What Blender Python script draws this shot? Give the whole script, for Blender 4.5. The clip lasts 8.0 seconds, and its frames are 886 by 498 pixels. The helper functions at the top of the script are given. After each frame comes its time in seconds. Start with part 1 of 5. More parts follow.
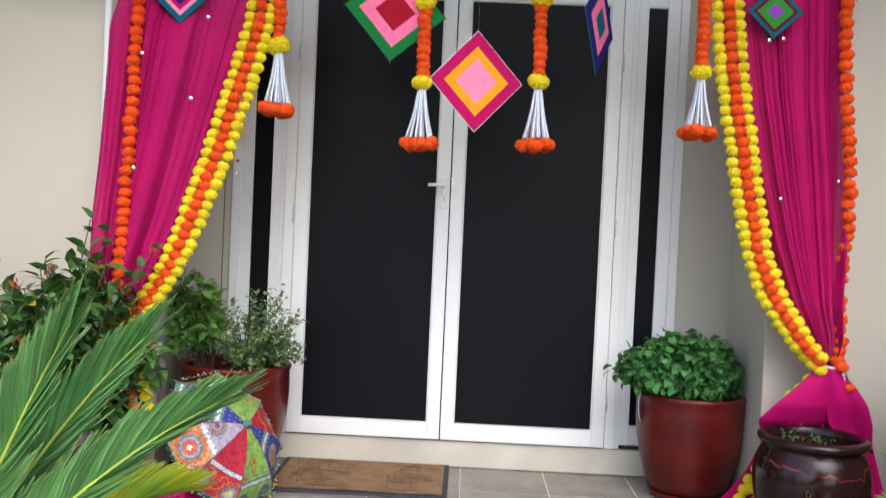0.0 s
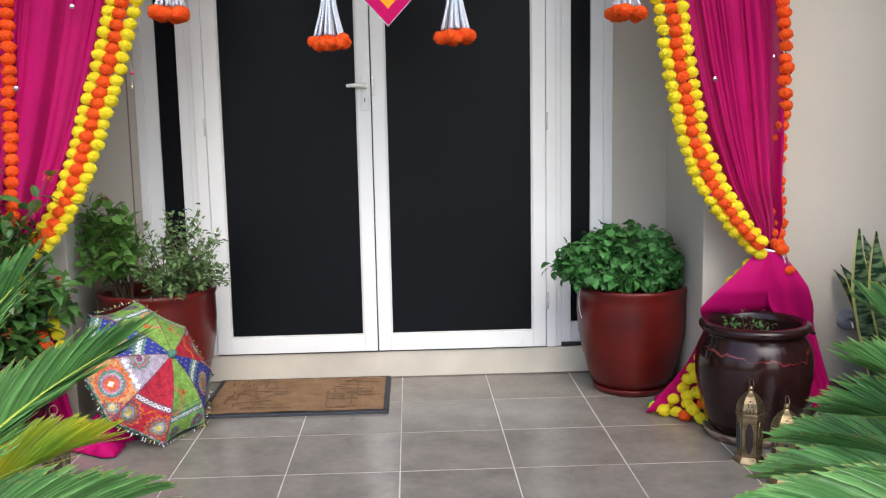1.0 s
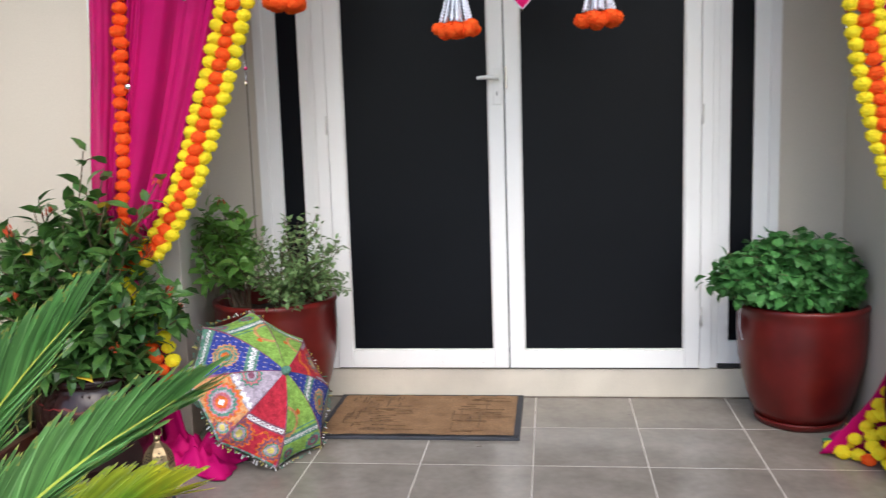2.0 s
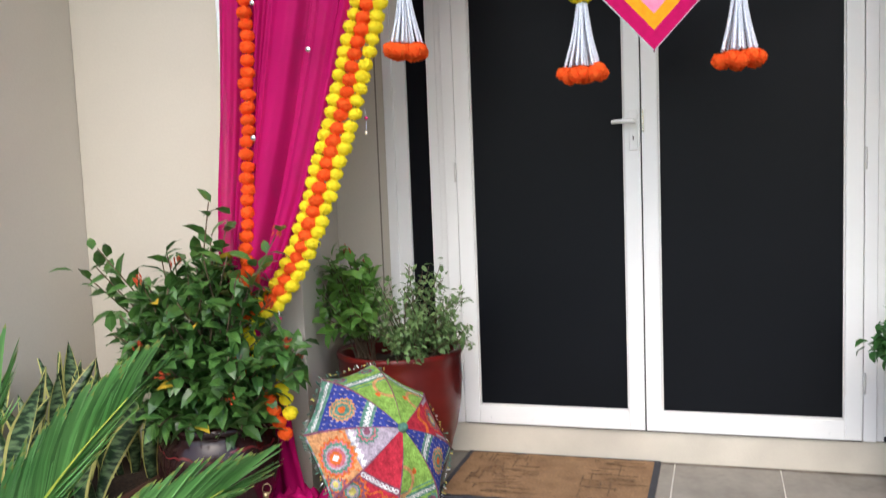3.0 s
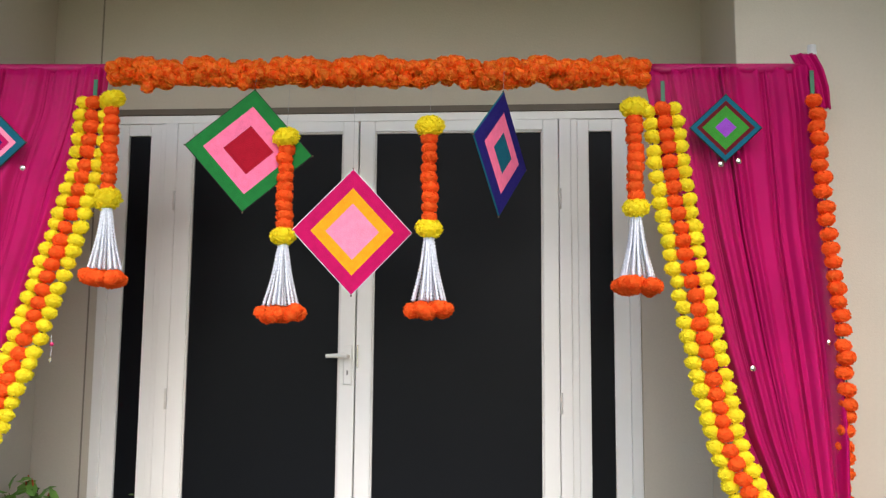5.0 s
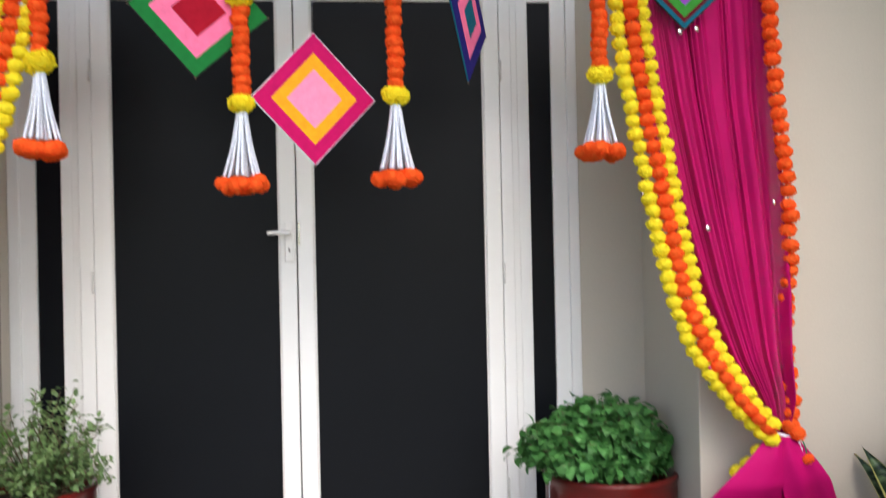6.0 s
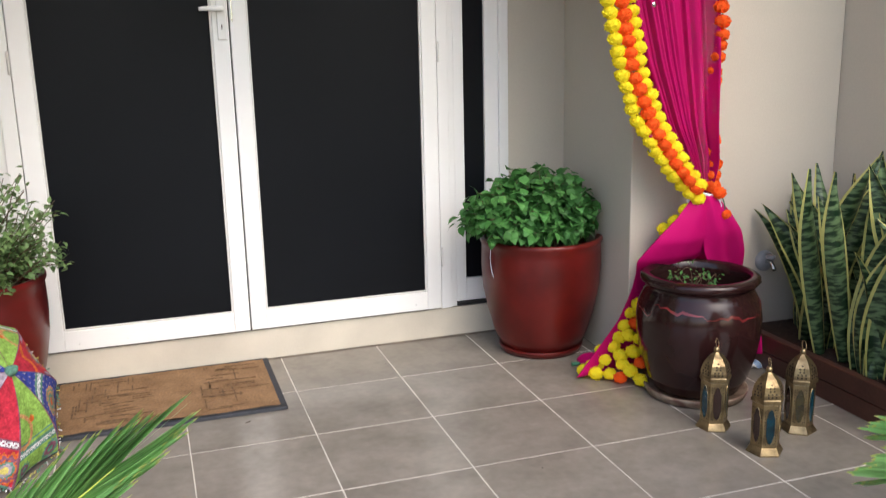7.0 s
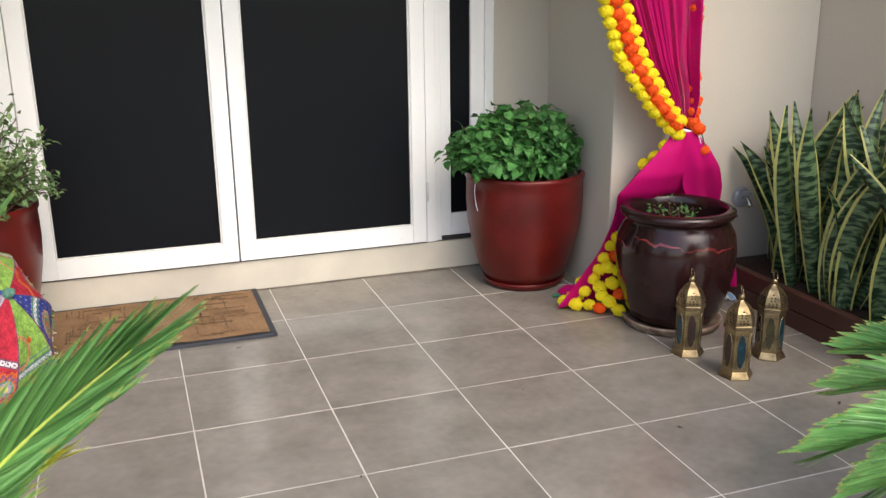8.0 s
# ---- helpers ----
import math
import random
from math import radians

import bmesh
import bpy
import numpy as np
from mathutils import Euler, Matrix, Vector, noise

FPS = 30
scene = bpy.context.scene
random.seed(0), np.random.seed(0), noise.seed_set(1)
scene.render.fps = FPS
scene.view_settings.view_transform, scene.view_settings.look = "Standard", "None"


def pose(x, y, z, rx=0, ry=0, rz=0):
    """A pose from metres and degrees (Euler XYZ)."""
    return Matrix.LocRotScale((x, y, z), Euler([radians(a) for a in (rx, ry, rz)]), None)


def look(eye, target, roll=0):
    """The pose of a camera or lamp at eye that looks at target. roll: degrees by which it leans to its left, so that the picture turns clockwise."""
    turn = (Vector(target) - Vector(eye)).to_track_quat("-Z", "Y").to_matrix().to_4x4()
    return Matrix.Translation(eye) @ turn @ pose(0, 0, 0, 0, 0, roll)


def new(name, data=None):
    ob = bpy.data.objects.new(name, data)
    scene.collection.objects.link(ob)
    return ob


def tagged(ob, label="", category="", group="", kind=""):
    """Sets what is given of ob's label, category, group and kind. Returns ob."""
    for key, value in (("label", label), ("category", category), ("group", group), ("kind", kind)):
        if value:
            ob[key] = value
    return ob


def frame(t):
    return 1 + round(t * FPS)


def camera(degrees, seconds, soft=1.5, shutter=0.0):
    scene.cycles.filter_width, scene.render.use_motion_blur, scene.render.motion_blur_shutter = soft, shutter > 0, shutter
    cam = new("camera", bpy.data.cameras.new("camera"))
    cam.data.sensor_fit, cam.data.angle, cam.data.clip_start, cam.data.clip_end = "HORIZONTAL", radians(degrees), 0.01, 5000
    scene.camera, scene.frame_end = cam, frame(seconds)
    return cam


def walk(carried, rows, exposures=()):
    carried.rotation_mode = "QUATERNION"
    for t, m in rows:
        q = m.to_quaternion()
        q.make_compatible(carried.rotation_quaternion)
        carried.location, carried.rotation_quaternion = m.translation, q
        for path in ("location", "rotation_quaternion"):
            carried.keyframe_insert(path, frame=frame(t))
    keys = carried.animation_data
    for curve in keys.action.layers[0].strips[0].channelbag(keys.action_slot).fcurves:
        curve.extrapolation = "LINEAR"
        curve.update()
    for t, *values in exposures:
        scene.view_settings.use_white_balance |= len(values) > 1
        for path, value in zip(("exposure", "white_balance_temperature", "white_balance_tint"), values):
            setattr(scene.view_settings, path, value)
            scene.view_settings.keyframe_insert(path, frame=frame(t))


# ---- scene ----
cam = camera(52.15, 8.0, soft=1.2, shutter=0.35)
PATH = [
    (0, (-0.012, -4.09, 1.326), (-0.068, -2.091, 1.277), 2.6),
    (0.5, (0.048, -3.971, 1.346), (0.0, -1.982, 1.148), -0.1),
    (1, (0.07, -3.863, 1.355), (0.137, -1.883, 1.079), -1.1),
    (1.5, (0.083, -3.641, 1.374), (0.073, -1.662, 1.085), -1.7),
    (2, (0.083, -3.435, 1.365), (-0.154, -1.469, 1.082), -1.8),
    (2.2, (0.1, -3.366, 1.364), (-0.217, -1.412, 1.074), -1.6),
    (3.3, (0.318, -3.22, 1.443), (-0.304, -1.32, 1.368), -2.1),
    (3.5, (0.424, -3.239, 1.464), (-0.195, -1.337, 1.503), -1.7),
    (4, (0.58, -3.242, 1.558), (0.088, -1.315, 1.769), -1.1),
    (4.5, (0.688, -3.169, 1.564), (0.377, -1.209, 1.81), 0.5),
    (4.7, (0.66, -3.142, 1.559), (0.418, -1.173, 1.807), 0.7),
    (5.8, (0.205, -3.127, 1.491), (0.314, -1.132, 1.576), -1.1),
    (6, (0.098, -3.101, 1.458), (0.305, -1.112, 1.463), -1.2),
    (6.5, (-0.271, -3.041, 1.435), (0.214, -1.123, 1.143), -1.2),
    (7, (-0.504, -3.095, 1.41), (0.1, -1.243, 0.958), -1.3),
    (7.5, (-0.587, -3.138, 1.387), (0.035, -1.306, 0.88), -0.9),
    (8, (-0.551, -3.191, 1.369), (0.079, -1.378, 0.806), -0.6),
]
walk(cam, [(t, look(eye, target, roll)) for t, eye, target, roll in PATH], [(0, 0.43, 5980, 9), (2.2, 0.48, 6050, 10), (3.5, 0.57, 6250, 9), (4.5, 0.58, 6600, 10), (5.8, 0.58, 6250, 10), (7, 0.60, 6450, 10), (8, 0.62, 6550, 9)])

# ---- light: overcast daylight ----
world = bpy.data.worlds.new("world")
scene.world = world
world.use_nodes = True
wn = world.node_tree
sky = wn.nodes.new("ShaderNodeTexSky")
sky.sky_type, sky.sun_disc = "NISHITA", False
sky.sun_elevation, sky.sun_rotation = radians(47), radians(168)
sky.air_density, sky.dust_density, sky.ozone_density = 1.0, 3.0, 0.8
wn.links.new(sky.outputs[0], wn.nodes["Background"].inputs[0])
wn.nodes["Background"].inputs[1].default_value = 0.225
sun_data = bpy.data.lights.new("sun", "SUN")
sun_data.energy, sun_data.angle, sun_data.color = 0.6, radians(45), (1.0, 0.98, 0.95)
sun = new("sun", sun_data)
sun.matrix_world = look((1.4, -6.5, 7.0), (0, 0, 0))


# ---- materials ----
def material(name, color, rough=0.6, metal=0.0, scale=8.0, amount=0.15, color2=None, fine=0.0, fine_scale=200.0,
             bump=0.0, bump_scale=120.0, spec=0.5, coat=0.0, vary=0.0, translucent=0.0, shift=False, sheer=0.0):
    m = bpy.data.materials.new(name)
    m.use_nodes = True
    nt = m.node_tree
    n, l = nt.nodes, nt.links
    p = n["Principled BSDF"]
    p.inputs["Roughness"].default_value = rough
    p.inputs["Metallic"].default_value = metal
    p.inputs["Specular IOR Level"].default_value = spec
    p.inputs["Coat Weight"].default_value = coat
    p.inputs["Coat Roughness"].default_value = 0.08
    tc = n.new("ShaderNodeTexCoord")
    place = tc.outputs["Object"]
    if shift:
        oi = n.new("ShaderNodeObjectInfo")
        sc = n.new("ShaderNodeVectorMath")
        sc.operation = "MULTIPLY_ADD"
        sc.inputs[1].default_value = (37, 53, 71)
        l.new(oi.outputs["Random"], sc.inputs[0])
        l.new(place, sc.inputs[2])
        place = sc.outputs[0]
    a = (*color, 1)
    b = (*(color2 if color2 else [c * (1 - amount) for c in color]), 1)
    nz = n.new("ShaderNodeTexNoise")
    nz.inputs["Scale"].default_value, nz.inputs["Detail"].default_value = scale, 5
    l.new(place, nz.inputs["Vector"])
    ramp = n.new("ShaderNodeValToRGB")
    ramp.color_ramp.elements[0].position, ramp.color_ramp.elements[1].position = 0.35, 0.68
    ramp.color_ramp.elements[0].color, ramp.color_ramp.elements[1].color = a, b
    l.new(nz.outputs["Fac"], ramp.inputs["Fac"])
    out = ramp.outputs["Color"]
    if fine:
        nf = n.new("ShaderNodeTexNoise")
        nf.inputs["Scale"].default_value, nf.inputs["Detail"].default_value = fine_scale, 2
        l.new(place, nf.inputs["Vector"])
        mr = n.new("ShaderNodeMapRange")
        mr.inputs[3].default_value, mr.inputs[4].default_value = 1 - fine, 1 + fine
        l.new(nf.outputs["Fac"], mr.inputs[0])
        mx = n.new("ShaderNodeMix")
        mx.data_type, mx.blend_type = "RGBA", "MULTIPLY"
        mx.inputs[0].default_value = 1
        l.new(out, mx.inputs[6])
        l.new(mr.outputs[0], mx.inputs[7])
        out = mx.outputs[2]
    if vary:
        oi = n.new("ShaderNodeObjectInfo")
        geo = n.new("ShaderNodeNewGeometry")
        ad = n.new("ShaderNodeMath")
        ad.operation = "ADD"
        l.new(oi.outputs["Random"], ad.inputs[0])
        l.new(geo.outputs["Random Per Island"], ad.inputs[1])
        fr = n.new("ShaderNodeMath")
        fr.operation = "FRACT"
        l.new(ad.outputs[0], fr.inputs[0])
        mr = n.new("ShaderNodeMapRange")
        mr.inputs[3].default_value, mr.inputs[4].default_value = 1 - vary, 1 + vary
        l.new(fr.outputs[0], mr.inputs[0])
        mx = n.new("ShaderNodeMix")
        mx.data_type, mx.blend_type = "RGBA", "MULTIPLY"
        mx.inputs[0].default_value = 1
        l.new(out, mx.inputs[6])
        l.new(mr.outputs[0], mx.inputs[7])
        out = mx.outputs[2]
    l.new(out, p.inputs["Base Color"])
    if bump:
        nb = n.new("ShaderNodeTexNoise")
        nb.inputs["Scale"].default_value, nb.inputs["Detail"].default_value = bump_scale, 4
        l.new(place, nb.inputs["Vector"])
        bp = n.new("ShaderNodeBump")
        bp.inputs["Strength"].default_value, bp.inputs["Distance"].default_value = bump, 0.004
        l.new(nb.outputs["Fac"], bp.inputs["Height"])
        l.new(bp.outputs[0], p.inputs["Normal"])
    if translucent:
        tr = n.new("ShaderNodeBsdfTranslucent")
        l.new(out, tr.inputs["Color"])
        ms = n.new("ShaderNodeMixShader")
        ms.inputs[0].default_value = translucent
        l.new(p.outputs[0], ms.inputs[1])
        l.new(tr.outputs[0], ms.inputs[2])
        l.new(ms.outputs[0], n["Material Output"].inputs["Surface"])
        if sheer:
            thin = n.new("ShaderNodeBsdfTransparent")
            mt = n.new("ShaderNodeMixShader")
            mt.inputs[0].default_value = sheer
            l.new(ms.outputs[0], mt.inputs[1])
            l.new(thin.outputs[0], mt.inputs[2])
            l.new(mt.outputs[0], n["Material Output"].inputs["Surface"])
    return m


RENDER = material("wall_render", (0.56, 0.513, 0.43), 0.85, scale=1.3, amount=0.07, fine=0.04, fine_scale=90, bump=0.25, bump_scale=160)
SILL = material("sill_render", (0.62, 0.57, 0.47), 0.8, scale=3, amount=0.2, fine=0.06, bump=0.3, bump_scale=90)
SOFFIT = material("soffit_paint", (0.66, 0.62, 0.54), 0.8, scale=2, amount=0.05)
TILE = material("porcelain_tile", (0.262, 0.237, 0.204), 0.23, scale=5.5, color2=(0.198, 0.178, 0.151), fine=0.16, fine_scale=30, bump=0.05, vary=0.05, shift=True)
GROUT = material("grout", (0.62, 0.58, 0.51), 0.9, scale=6, amount=0.3, bump=0.2)
WHITE = material("white_powder_coat", (0.84, 0.84, 0.82), 0.28, scale=3, amount=0.03, spec=0.5)
WHITE2 = material("white_trim", (0.72, 0.71, 0.68), 0.4, scale=3, amount=0.05)
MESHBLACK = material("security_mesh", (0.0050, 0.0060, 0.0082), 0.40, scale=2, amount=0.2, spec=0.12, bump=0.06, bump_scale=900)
# Near-black that stands in for the shade inside gaps and slots.
GAPSHADE = material("painted_gap_shade", (0.02, 0.02, 0.02), 0.8, scale=20)
CHROME = material("satin_metal", (0.72, 0.72, 0.70), 0.25, 1.0, scale=20, amount=0.1)
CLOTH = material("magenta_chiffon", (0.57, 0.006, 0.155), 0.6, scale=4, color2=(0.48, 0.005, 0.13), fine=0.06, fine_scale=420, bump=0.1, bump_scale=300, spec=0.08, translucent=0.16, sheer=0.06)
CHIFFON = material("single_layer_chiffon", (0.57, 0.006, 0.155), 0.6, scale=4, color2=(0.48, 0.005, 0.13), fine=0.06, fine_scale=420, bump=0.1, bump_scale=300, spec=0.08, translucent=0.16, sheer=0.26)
MIRROR = material("mirror_sequin", (0.85, 0.85, 0.85), 0.08, 1.0, scale=30, amount=0.1)
YELLOW = material("yellow_petals", (1.0, 0.93, 0.05), 0.75, scale=60, color2=(1.0, 0.86, 0.03), bump=0.12, bump_scale=160, vary=0.04, spec=0.2, translucent=0.48)
ORANGE = material("orange_petals", (1.0, 0.20, 0.03), 0.75, scale=60, color2=(0.98, 0.15, 0.02), bump=0.3, bump_scale=160, vary=0.06, spec=0.2, translucent=0.5)
CREPE = material("orange_crepe_petals", (1.0, 0.16, 0.012), 0.35, scale=45, color2=(1.0, 0.40, 0.05), bump=0.3, bump_scale=90, vary=0.12, spec=0.25, translucent=0.48)
STRING = material("white_bead_string", (0.80, 0.84, 0.95), 0.6, scale=120, amount=0.25, bump=0.6, bump_scale=220)
GREENSTEM = material("green_ribbon", (0.01, 0.13, 0.06), 0.5, scale=30)
REDPOT = material("oxblood_glaze", (0.125, 0.010, 0.008), 0.32, scale=5, color2=(0.070, 0.006, 0.005), spec=0.3, coat=0.10, fine=0.1, fine_scale=25, bump=0.04, bump_scale=20)
BLACKPOT = material("brown_black_glaze", (0.026, 0.009, 0.009), 0.15, scale=7, color2=(0.015, 0.006, 0.006), spec=0.35, coat=0.08, fine=0.2, fine_scale=18, bump=0.06, bump_scale=25)
DRIP = material("red_drip_glaze", (0.17, 0.022, 0.024), 0.2, scale=16, color2=(0.10, 0.015, 0.015), coat=0.4)
SAUCER = material("worn_saucer", (0.12, 0.055, 0.04), 0.5, scale=25, color2=(0.30, 0.24, 0.18), bump=0.2)
SOIL = material("potting_soil", (0.055, 0.032, 0.020), 0.95, scale=60, color2=(0.02, 0.012, 0.008), bump=0.9, bump_scale=90)
LEAF_MINT = material("mint_leaf", (0.082, 0.225, 0.06), 0.45, scale=25, color2=(0.055, 0.18, 0.042), vary=0.32, translucent=0.12, spec=0.2)
LEAF_DARK = material("glossy_shrub_leaf", (0.085, 0.185, 0.038), 0.28, scale=18, color2=(0.042, 0.115, 0.028), vary=0.32, translucent=0.15)
LEAF_SMALL = material("grey_green_leaf", (0.165, 0.26, 0.09), 0.5, scale=20, color2=(0.10, 0.18, 0.06), vary=0.3, translucent=0.15)
LEAF_LIGHT = material("fresh_green_leaf", (0.17, 0.34, 0.06), 0.4, scale=20, color2=(0.10, 0.24, 0.045), vary=0.3, translucent=0.2)
LEAF_YELLOW = material("yellowed_leaf", (0.62, 0.42, 0.03), 0.5, scale=20, amount=0.3)
BUD = material("rust_red_buds", (0.55, 0.075, 0.02), 0.6, scale=60, amount=0.4)
STEM = material("woody_stem", (0.13, 0.085, 0.05), 0.8, scale=50, amount=0.4, bump=0.3)
FROND = material("cycad_leaflet", (0.24, 0.46, 0.155), 0.30, scale=9, color2=(0.135, 0.33, 0.095), vary=0.42, translucent=0.30)
FROND_Y = material("cycad_leaflet_yellow", (0.74, 0.72, 0.05), 0.42, scale=9, color2=(0.36, 0.56, 0.06), vary=0.2, translucent=0.38)
LEAF_TIP = material("yellowed_leaflet_tip", (0.44, 0.50, 0.13), 0.5, scale=20, amount=0.3, translucent=0.2)
RACHIS = material("cycad_rachis", (0.42, 0.50, 0.06), 0.4, scale=20, amount=0.25)
TRUNK = material("cycad_trunk", (0.09, 0.06, 0.04), 0.95, scale=30, amount=0.5, bump=1.0, bump_scale=40)
SNAKE_EDGE = material("snake_leaf_edge", (0.56, 0.53, 0.17), 0.4, scale=30, amount=0.2, translucent=0.08)
TIMBER = material("dark_stained_timber", (0.098, 0.036, 0.023), 0.45, scale=4, color2=(0.055, 0.020, 0.014), fine=0.25, fine_scale=70, bump=0.25, bump_scale=60, vary=0.12)
BRASS = material("antique_brass", (0.40, 0.305, 0.165), 0.33, 0.9, scale=22, color2=(0.14, 0.10, 0.055), fine=0.25, fine_scale=160, bump=0.35, bump_scale=130)
PIERCED = material("pierced_hole", (0.03, 0.02, 0.01), 0.8, scale=30)
TEAL_GLASS = material("teal_glass", (0.002, 0.040, 0.062), 0.1, scale=20, amount=0.7, coat=0.5)
BROWN_GLASS = material("brown_glass", (0.030, 0.009, 0.006), 0.1, scale=20, amount=0.5, coat=0.5)
AMBER_GLASS = material("amber_glass", (0.055, 0.042, 0.008), 0.1, scale=20, amount=0.6, coat=0.5)
COIR = material("coir_mat", (0.30, 0.175, 0.085), 0.95, scale=9, color2=(0.20, 0.11, 0.05), fine=0.55, fine_scale=110, bump=1.0, bump_scale=260)
COIR_DARK = material("coir_print", (0.11, 0.062, 0.032), 0.95, scale=60, color2=(0.22, 0.13, 0.06), bump=0.8, bump_scale=260)
RUBBER = material("charcoal_rubber", (0.035, 0.038, 0.048), 0.7, scale=30, amount=0.3, bump=0.3)
BLACKMETAL = material("black_lamp_metal", (0.012, 0.012, 0.013), 0.42, scale=20, amount=0.3, spec=0.4)
POLEWHITE = material("white_pole", (0.74, 0.75, 0.77), 0.35, scale=12, amount=0.08)
CABLE = material("grey_cable", (0.13, 0.12, 0.10), 0.6, scale=30)
LENS = material("lamp_lens", (0.06, 0.05, 0.07), 0.05, scale=20, coat=1.0)
GREYPLASTIC = material("grey_plastic", (0.36, 0.37, 0.39), 0.4, scale=20)
MULCH = material("garden_mulch", (0.075, 0.048, 0.03), 0.95, scale=20, color2=(0.03, 0.02, 0.012), bump=1.0, bump_scale=40)
LAWN = material("ground_grass", (0.06, 0.115, 0.03), 0.95, scale=3, color2=(0.09, 0.12, 0.04), bump=0.8, bump_scale=60)


def yarn(name, color):
    """Wool wound round sticks: fine parallel ridges."""
    return material(name, color, 0.85, scale=40, amount=0.12, fine=0.12, fine_scale=260, bump=0.5, bump_scale=300, spec=0.2)


Y_GREEN, Y_PINK, Y_RED = yarn("green_yarn", (0.012, 0.17, 0.035)), yarn("pink_yarn", (0.88, 0.18, 0.34)), yarn("crimson_yarn", (0.36, 0.004, 0.02))
Y_MAG, Y_GOLD, Y_ROSE = yarn("magenta_yarn", (0.50, 0.003, 0.105)), yarn("gold_yarn", (0.88, 0.36, 0.01)), yarn("rose_yarn", (0.90, 0.27, 0.44))
Y_NAVY, Y_TEAL, Y_MAROON = yarn("navy_yarn", (0.014, 0.009, 0.15)), yarn("teal_yarn", (0.004, 0.105, 0.165)), yarn("maroon_yarn", (0.11, 0.006, 0.012))
Y_LEAF, Y_VIOLET = yarn("leaf_green_yarn", (0.04, 0.25, 0.03)), yarn("violet_yarn", (0.26, 0.06, 0.46))

# banded snake plant leaf
SNAKE = bpy.data.materials.new("snake_leaf_banded")
SNAKE.use_nodes = True
sn, sl = SNAKE.node_tree.nodes, SNAKE.node_tree.links
stc, smap = sn.new("ShaderNodeTexCoord"), sn.new("ShaderNodeMapping")
smap.inputs["Scale"].default_value = (9, 9, 34)
snz, srp = sn.new("ShaderNodeTexNoise"), sn.new("ShaderNodeValToRGB")
snz.inputs["Scale"].default_value, snz.inputs["Detail"].default_value = 1.6, 3
srp.color_ramp.elements[0].position, srp.color_ramp.elements[1].position = 0.45, 0.57
srp.color_ramp.elements[0].color, srp.color_ramp.elements[1].color = (0.008, 0.028, 0.011, 1), (0.125, 0.195, 0.09, 1)
sl.new(stc.outputs["Object"], smap.inputs["Vector"])
sl.new(smap.outputs[0], snz.inputs["Vector"])
sl.new(snz.outputs["Fac"], srp.inputs["Fac"])
sl.new(srp.outputs[0], sn["Principled BSDF"].inputs["Base Color"])
sn["Principled BSDF"].inputs["Roughness"].default_value = 0.38


# ---- builders ----
def mesh(name, verts, faces, mats, idx=None, smooth=False):
    me = bpy.data.meshes.new(name)
    me.from_pydata([tuple(v) for v in verts], [], [tuple(f) for f in faces])
    for m in (mats if isinstance(mats, (list, tuple)) else [mats]):
        me.materials.append(m)
    if idx is not None:
        me.polygons.foreach_set("material_index", idx)
    if smooth:
        me.polygons.foreach_set("use_smooth", [True] * len(me.polygons))
    me.update()
    return me


def put(name, me, parent=None, m=None, label=""):
    ob = new(name, me)
    if parent is not None:
        ob.parent = parent
    if m is not None:
        ob.matrix_basis = m
    if label:
        ob["label"] = label
    return ob


def thing(name, at, label, category, group="", kind=""):
    e = new(name)
    e.empty_display_size = 0.05
    e.location = at
    return tagged(e, label, category, group, kind)


def boxes(*bs, bevel=0.0):
    """Boxes x0, x1, y0, y1, z0, z1 as one set of verts and faces, chamfered."""
    bm = bmesh.new()
    for x0, x1, y0, y1, z0, z1 in bs:
        vs = [bm.verts.new(c) for c in ((x0, y0, z0), (x1, y0, z0), (x1, y1, z0), (x0, y1, z0), (x0, y0, z1), (x1, y0, z1), (x1, y1, z1), (x0, y1, z1))]
        for f in ((3, 2, 1, 0), (4, 5, 6, 7), (0, 1, 5, 4), (1, 2, 6, 5), (2, 3, 7, 6), (3, 0, 4, 7)):
            bm.faces.new([vs[i] for i in f])
    if bevel:
        bmesh.ops.bevel(bm, geom=list(bm.edges), offset=bevel, segments=2, affect="EDGES", profile=0.5)
    bm.verts.index_update()
    out = [v.co.copy() for v in bm.verts], [[v.index for v in f.verts] for f in bm.faces]
    bm.free()
    return out


def lathe(profile, n=48, close=True):
    vs, fs = [], []
    for r, z in profile:
        vs += [(r * math.cos(2 * math.pi * i / n), r * math.sin(2 * math.pi * i / n), z) for i in range(n)]
    for k in range(len(profile) - 1):
        for i in range(n):
            j = (i + 1) % n
            fs.append((k * n + i, k * n + j, (k + 1) * n + j, (k + 1) * n + i))
    if close:
        fs.append(tuple(range(n))[::-1])
        fs.append(tuple(range((len(profile) - 1) * n, len(profile) * n)))
    return vs, fs


def spline(pts, n):
    """n points along a smooth curve through pts."""
    p = np.array(pts, float)
    d = np.r_[0, np.cumsum(np.linalg.norm(np.diff(p, axis=0), axis=1))]
    t = np.linspace(0, d[-1], n)
    g = np.gradient(p, d, axis=0)
    k = np.clip(np.searchsorted(d, t, side="right") - 1, 0, len(d) - 2)
    h = (d[k + 1] - d[k])[:, None]
    s = ((t - d[k]) / h[:, 0])[:, None]
    return (2 * s**3 - 3 * s**2 + 1) * p[k] + (s**3 - 2 * s**2 + s) * h * g[k] + (3 * s**2 - 2 * s**3) * p[k + 1] + (s**3 - s**2) * h * g[k + 1]


